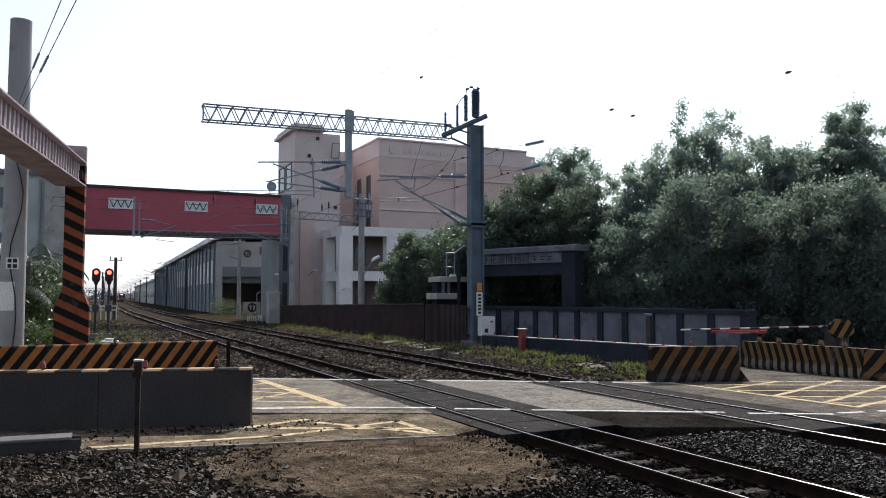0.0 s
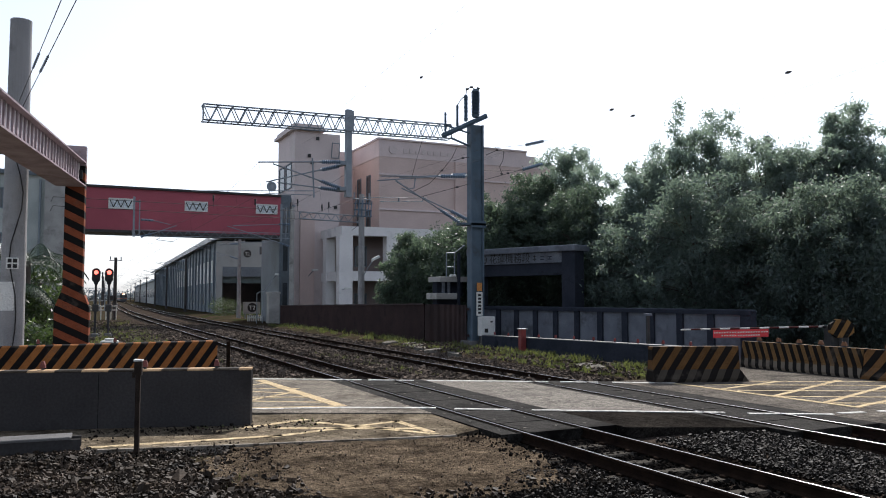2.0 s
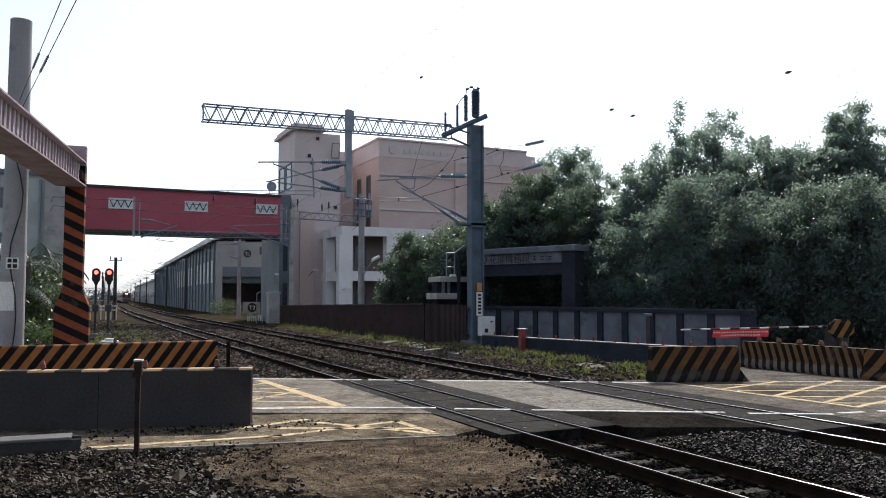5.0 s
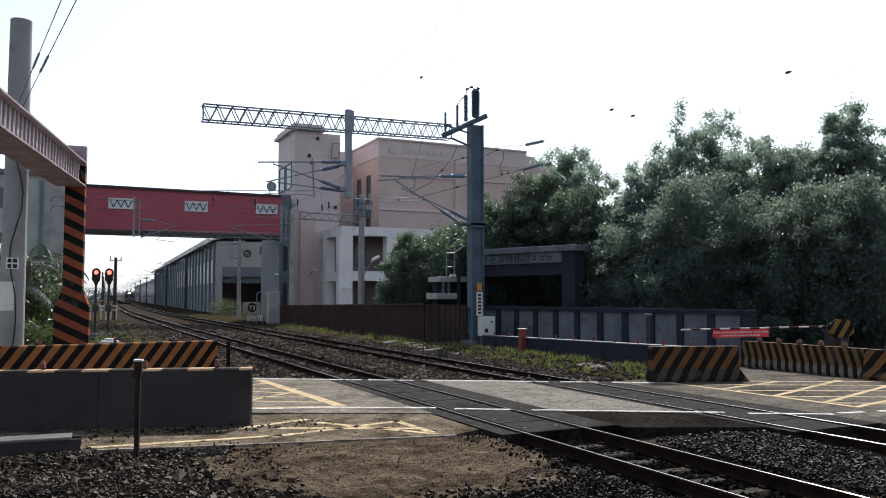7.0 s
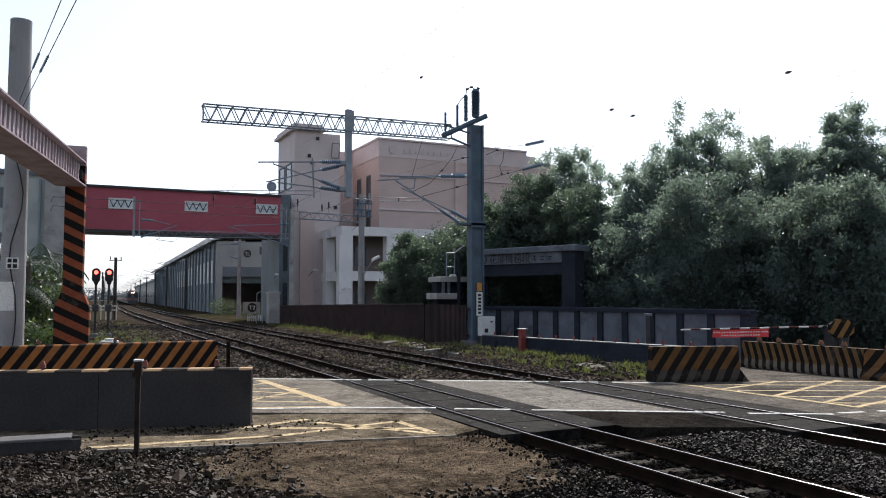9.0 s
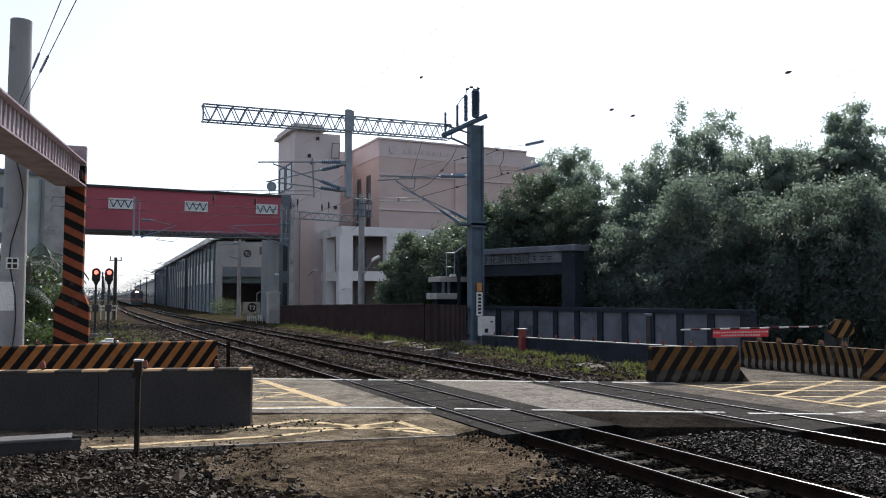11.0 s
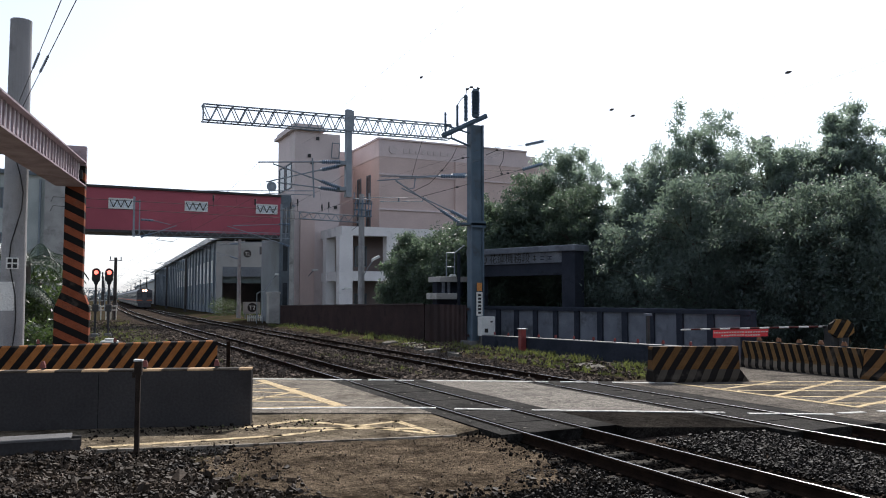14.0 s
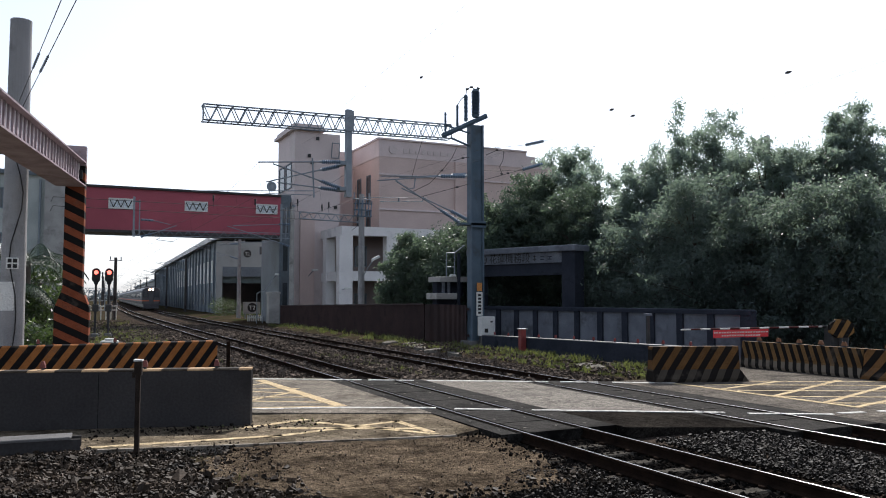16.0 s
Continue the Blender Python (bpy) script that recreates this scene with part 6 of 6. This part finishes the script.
# ---- the place ----
build_ground()
build_road()
build_ballast()
track_near = build_track(T1, (10.6, 19.0))
track_far = build_track(T2, (8.9, 16.5))
build_station_building()
build_bridge()
build_shed()
long_barrier = wall_barrier((-6.0, 16.32), (2.91, 13.55), 0.91, 0.16, BARRIER_GREY, "long dark grey concrete barrier with a worn yellow and black top", band=STRIPE_EDGE, marks=(2.4, 4.0, 6.0, 7.6, 8.75), lamp=DULL_RED)
add_joint(long_barrier, 6.91, 0.16, 0.91)
wall_barrier((-6.5, 21.6), (3.88, 22.77), 0.9, 0.14, STRIPE_YB, "yellow and black striped concrete barrier across the road", marks=(6.0, 7.8), lamp=DULL_RED)
wall_barrier((13.27, 15.72), (15.43, 14.99), 0.865, 0.2, STRIPE_BLOCK, "short yellow and black striped concrete block with a flared foot", jersey=True)
wall_barrier((18.9, 18.0), (18.9, 13.92), 0.76, 0.2, STRIPE_WALL, "yellow and black striped concrete barrier with worn white foot", jersey=True, marks=[0.55 + 0.72 * i for i in range(5)], lamp=DULL_ORANGE)
wall_barrier((18.88, 13.88), (18.6, 8.6), 0.76, 0.2, STRIPE_END, "broadly striped yellow and black concrete barrier end block", jersey=True, marks=(0.6, 1.9, 3.2), lamp=DULL_ORANGE)
build_line()
build_height_gate()
build_left_pole()
build_fence()
build_wall()
build_signals()
build_small_things()
banner = build_crossing_gate()
train = build_train()

rt = random.Random(11)
BAMBOO = "tall grey green bamboo with thin feathery tops behind the wall"
trees = []
# place, height, half width and kind: broadleaf, bamboo, bamboo with plumes
PLANTING = ((18.9, 46.0, 4.9, 1.0, 'T'), (19.0, 44.0, 5.9, 1.1, 'T'), (19.2, 42.0, 5.8, 1.5, 'T'), (19.7, 40.0, 6.3, 1.7, 'T'), (19.9, 38.0, 6.3, 1.7, 'T'), (19.4, 37.0, 4.8, 1.2, 'T'),
            (20.2, 36.0, 7.5, 1.6, 'T'), (21.4, 36.0, 7.3, 1.6, 'T'), (22.6, 36.0, 8.5, 1.5, 'T'), (24.1, 36.0, 9.9, 1.4, 'B'), (25.2, 36.0, 10.2, 1.3, 'B'), (24.6, 33.2, 9.0, 1.1, 'B'), (23.4, 30.4, 6.5, 1.2, 'T'), (24.6, 30.0, 8.0, 0.9, 'B'),
            (25.3, 30.0, 8.9, 1.2, 'B'), (26.8, 30.0, 9.9, 1.1, 'P'), (26.9, 29.0, 9.7, 1.4, 'B'), (27.8, 28.0, 10.6, 1.4, 'B'), (29.0, 28.0, 9.9, 1.5, 'B'), (29.6, 27.0, 9.5, 1.5, 'B'), (29.9, 26.0, 9.4, 1.4, 'B'), (30.9, 26.0, 9.2, 1.4, 'B'),
            (30.9, 25.0, 9.6, 1.4, 'B'), (32.4, 25.0, 10.5, 1.1, 'B'), (33.3, 25.0, 11.3, 1.2, 'B'), (33.2, 24.0, 10.0, 1.4, 'B'), (34.3, 24.0, 9.0, 1.6, 'B'), (34.4, 22.8, 8.5, 1.8, 'B'),
            (22.8, 32.2, 5.7, 1.6, 'T'), (23.5, 30.0, 5.4, 1.8, 'T'), (23.5, 27.4, 5.4, 2.1, 'T'), (23.9, 25.0, 5.5, 2.1, 'T'), (24.8, 23.4, 5.5, 2.1, 'T'), (25.6, 21.9, 5.5, 2.1, 'T'), (26.3, 20.5, 5.6, 2.1, 'T'), (27.0, 19.1, 5.7, 2.1, 'T'),
            (22.0, 34.8, 5.3, 1.4, 'T'))
for x, y, h, s, k in PLANTING:
    bam = k != 'T'
    h *= rt.uniform(1.0, 1.4) if h < 5.75 and x > 21.5 else 1.02
    # leaf tone goes by row: painted shade in front, painted glare on the bamboo
    trees.append((build_tree(x, y, h, s, rt.randrange(9999), LEAF_BAMBOO if bam else LEAF_FRONT if x > 21.5 and y < 32 else LEAF, int((2500 * h + 3000) * (0.6 + 0.3 * s) * (0.66 if bam else 1.35 if x > 21.5 and y < 33 else 1.0)), "bamboo" if bam else "tree", BAMBOO if bam else "",
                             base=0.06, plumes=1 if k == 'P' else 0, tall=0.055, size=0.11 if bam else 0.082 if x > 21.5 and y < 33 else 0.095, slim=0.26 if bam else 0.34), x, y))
# added band of big leaves stands for the grey haze at the horizon
rng_far = np.random.default_rng(77)
far_c = [(x, 760.0 + rng_far.uniform(-40, 40), rng_far.uniform(0.5, 4.5)) for x in np.arange(-330, 420, 6.0)]
far_me = leaves_mesh("distant_trees", far_c, [(7.0, 7.0, rng_far.uniform(3.0, 6.0)) for _ in far_c], 16000, 1.1, 0.6, rng_far, HAZY_GREEN)
tagged(new("distant_trees", far_me), "grey green leaf band standing for haze along the horizon", "trees", kind="stuff")
build_palm(-1.25, 33.0, 4, 12, 5.2, 2.5)
build_palm(-1.9, 31.0, 6, 10, 3.6, 2.3)
build_palm(-1.0, 37.0, 7, 10, 4.2, 2.2)
for x, y, h, s, n in ((-0.6, 29.0, 1.4, 0.7, 1500), (-0.6, 31.5, 2.6, 0.8, 2500), (-1.6, 35.0, 3.6, 1.5, 4000), (17.4, 97.0, 2.0, 1.6, 1500), (18.6, 88.0, 1.2, 1.0, 900)):
    build_tree(x, y, h, s, rt.randrange(9999), LEAF_SHRUB, n, "shrub", "low green leafy shrub beside the railway", base=0.05, size=0.10)

# ---- loose cover ----
scatter_stones("ballast_stones", [(-3.0, 1.6, 6.5, 12.0, -0.085, 650, 0.023), (1.6, 2.6, 6.5, 9.2, -0.085, 550, 0.023), (-3.0, 2.0, 6.5, 11.6, -0.075, 9, 0.055), (-3.0, 0.45, 11.5, 12.33, -0.045, 750, 0.023),
                                  (1.6, 6.0, 7.6, 11.6, -0.05, 150, 0.008), (1.6, 6.0, 7.6, 11.6, -0.048, 6, 0.014), (1.4, 2.6, 8.0, 11.4, -0.05, 60, 0.03), (3.0, 5.8, 7.5, 8.2, -0.05, 70, 0.03), (0.5, 6.0, 11.7, 13.3, -0.03, 12, 0.012), (1.5, 4.2, 12.8, 13.4, -0.03, 60, 0.02)], STONE, 21, "grey crushed stone ballast")
scatter_stones("trackside_stones", [(8.4, 10.0, 19, 34, -0.11, 120, 0.05), (4.6, 8.3, 20, 36, -0.18, 90, 0.05), (10.1, 14.0, 17.5, 34, -0.16, 90, 0.05), (8.4, 10.0, 34, 70, -0.11, 50, 0.06), (10.1, 14.0, 34, 62, -0.16, 40, 0.06), (3.5, 8.3, 36, 70, -0.16, 35, 0.06),
                                    (13.4, 16.2, 16.5, 33, 0.0, 14, 0.05), (2.0, 4.6, 24, 45, -0.12, 30, 0.05), (0.5, 5.0, 45, 80, -0.12, 12, 0.07)], STONE_FAR, 23, "brown grey crushed stone beside the rails")
scatter_stones("oily_stones", [(5.9, 8.3, 4.0, 10.6, -0.2, 420, 0.03), (10.2, 12.4, 4.0, 8.9, -0.2, 350, 0.03), (0.4, 2.9, 13.2, 13.9, -0.03, 80, 0.016), (-0.5, 4.0, 12.9, 13.3, -0.03, 40, 0.016), (1.9, 3.3, 10.7, 11.5, -0.045, 190, 0.011), (1.7, 2.6, 9.6, 10.6, -0.045, 60, 0.011), (0.2, 2.4, 11.3, 12.0, -0.05, 160, 0.015), (5.5, 6.1, 8.2, 11.0, -0.045, 120, 0.018), (3.4, 5.9, 7.4, 8.0, -0.05, 160, 0.02), (0.6, 3.6, 13.3, 13.8, -0.025, 90, 0.010)], STONE_DARK, 22, "very dark ballast between the rails and litter along the apron")
scatter_stones("middle_stones", [(8.25, 10.3, 4.0, 9.7, -0.10, 1000, 0.021), (2.4, 6.0, 5.5, 7.7, -0.075, 600, 0.023), (5.0, 6.0, 7.6, 8.6, -0.06, 300, 0.02)], STONE_MID, 24, "dark grey crushed stone between the two tracks")
build_grass("verge_grass", [(13.6, 16.3, 17.0, 34, -0.06, 34, 0.11), (14.0, 16.0, 34, 62, -0.06, 9, 0.22), (3.2, 5.2, 23.5, 40, -0.16, 5, 0.14), (0.8, 5.0, 40, 80, -0.16, 1.6, 0.2), (8.7, 9.8, 20, 30, -0.12, 7, 0.12)], 31, "rough yellow green grass on the verge")
build_grass("weeds", [(-2.5, 1.5, 24.5, 30.0, -0.16, 22, 0.45), (1.0, 4.6, 34.0, 60.0, -0.14, 4, 0.2), (15.0, 16.3, 19.0, 32.5, -0.02, 26, 0.17), (2.0, 4.0, 12.9, 14.0, -0.04, 8, 0.06), (-2.0, 2.5, 7.0, 11.0, -0.1, 0.6, 0.08)], 32, "scattered green weeds")


def motions():
    # the train comes along the far track and slows
    for car, back in train:
        rows = []
        for t, y in ((0, 403.0), (2, 366.5), (4, 329.5), (6, 291.5), (8, 253.5), (10, 219.0), (12, 187.5), (14, 162.0), (16, 141.0)):
            ya, yb = y + back, y + back + 19.5
            xa, xb = T2 + bend(ya), T2 + bend(yb)
            rows.append((t, pose(xa, ya, 0, 0, 0, -math.degrees(math.atan2(xb - xa, yb - ya)))))
        walk(car, rows)
    # the banner lifts and falls in the wind: seconds, swing of its two ends
    swing = ((0, 80, 60), (0.5, 80, 60), (0.8, 65, 60), (1.0, 32, 22), (1.5, 30, 10), (2.0, 10, 5), (2.3, 45, 42), (2.7, 28, 52), (3.0, 42, 40), (3.5, 20, 20), (4.0, 20, 15), (5.2, 25, 15), (6.5, 10, 12), (7.0, 14, 8), (8.0, 10, 12), (9.0, 18, 12),
             (10.2, 25, 20), (11.5, 20, 10), (12.0, 62, 42), (12.3, 80, 75), (12.7, 86, 80), (13.0, 55, 76), (13.5, 8, 40), (14.0, 20, 18), (14.5, 30, 42), (15.0, 14, 8), (15.5, 22, 18), (16.0, 10, 14))
    for strip, x, u in banner:
        walk(strip, [(t, pose(x, 0, 0, 0.8 * (a + (b - a) * u) + 6 * math.sin(9 * u + 3 * t), 0, 0)) for t, a, b in swing])
    # the crowns sway
    for k, (tree, x, y) in enumerate(trees):
        rows = []
        for i in range(17):
            q = 0.45 * math.sin(1.1 * i + 0.9 * k) + 0.25 * math.sin(2.3 * i + 1.7 * k)
            rows.append((i, pose(x, y, -0.2, 0.5 * q, 0.9 * q, 0)))
        walk(tree, rows)


motions()
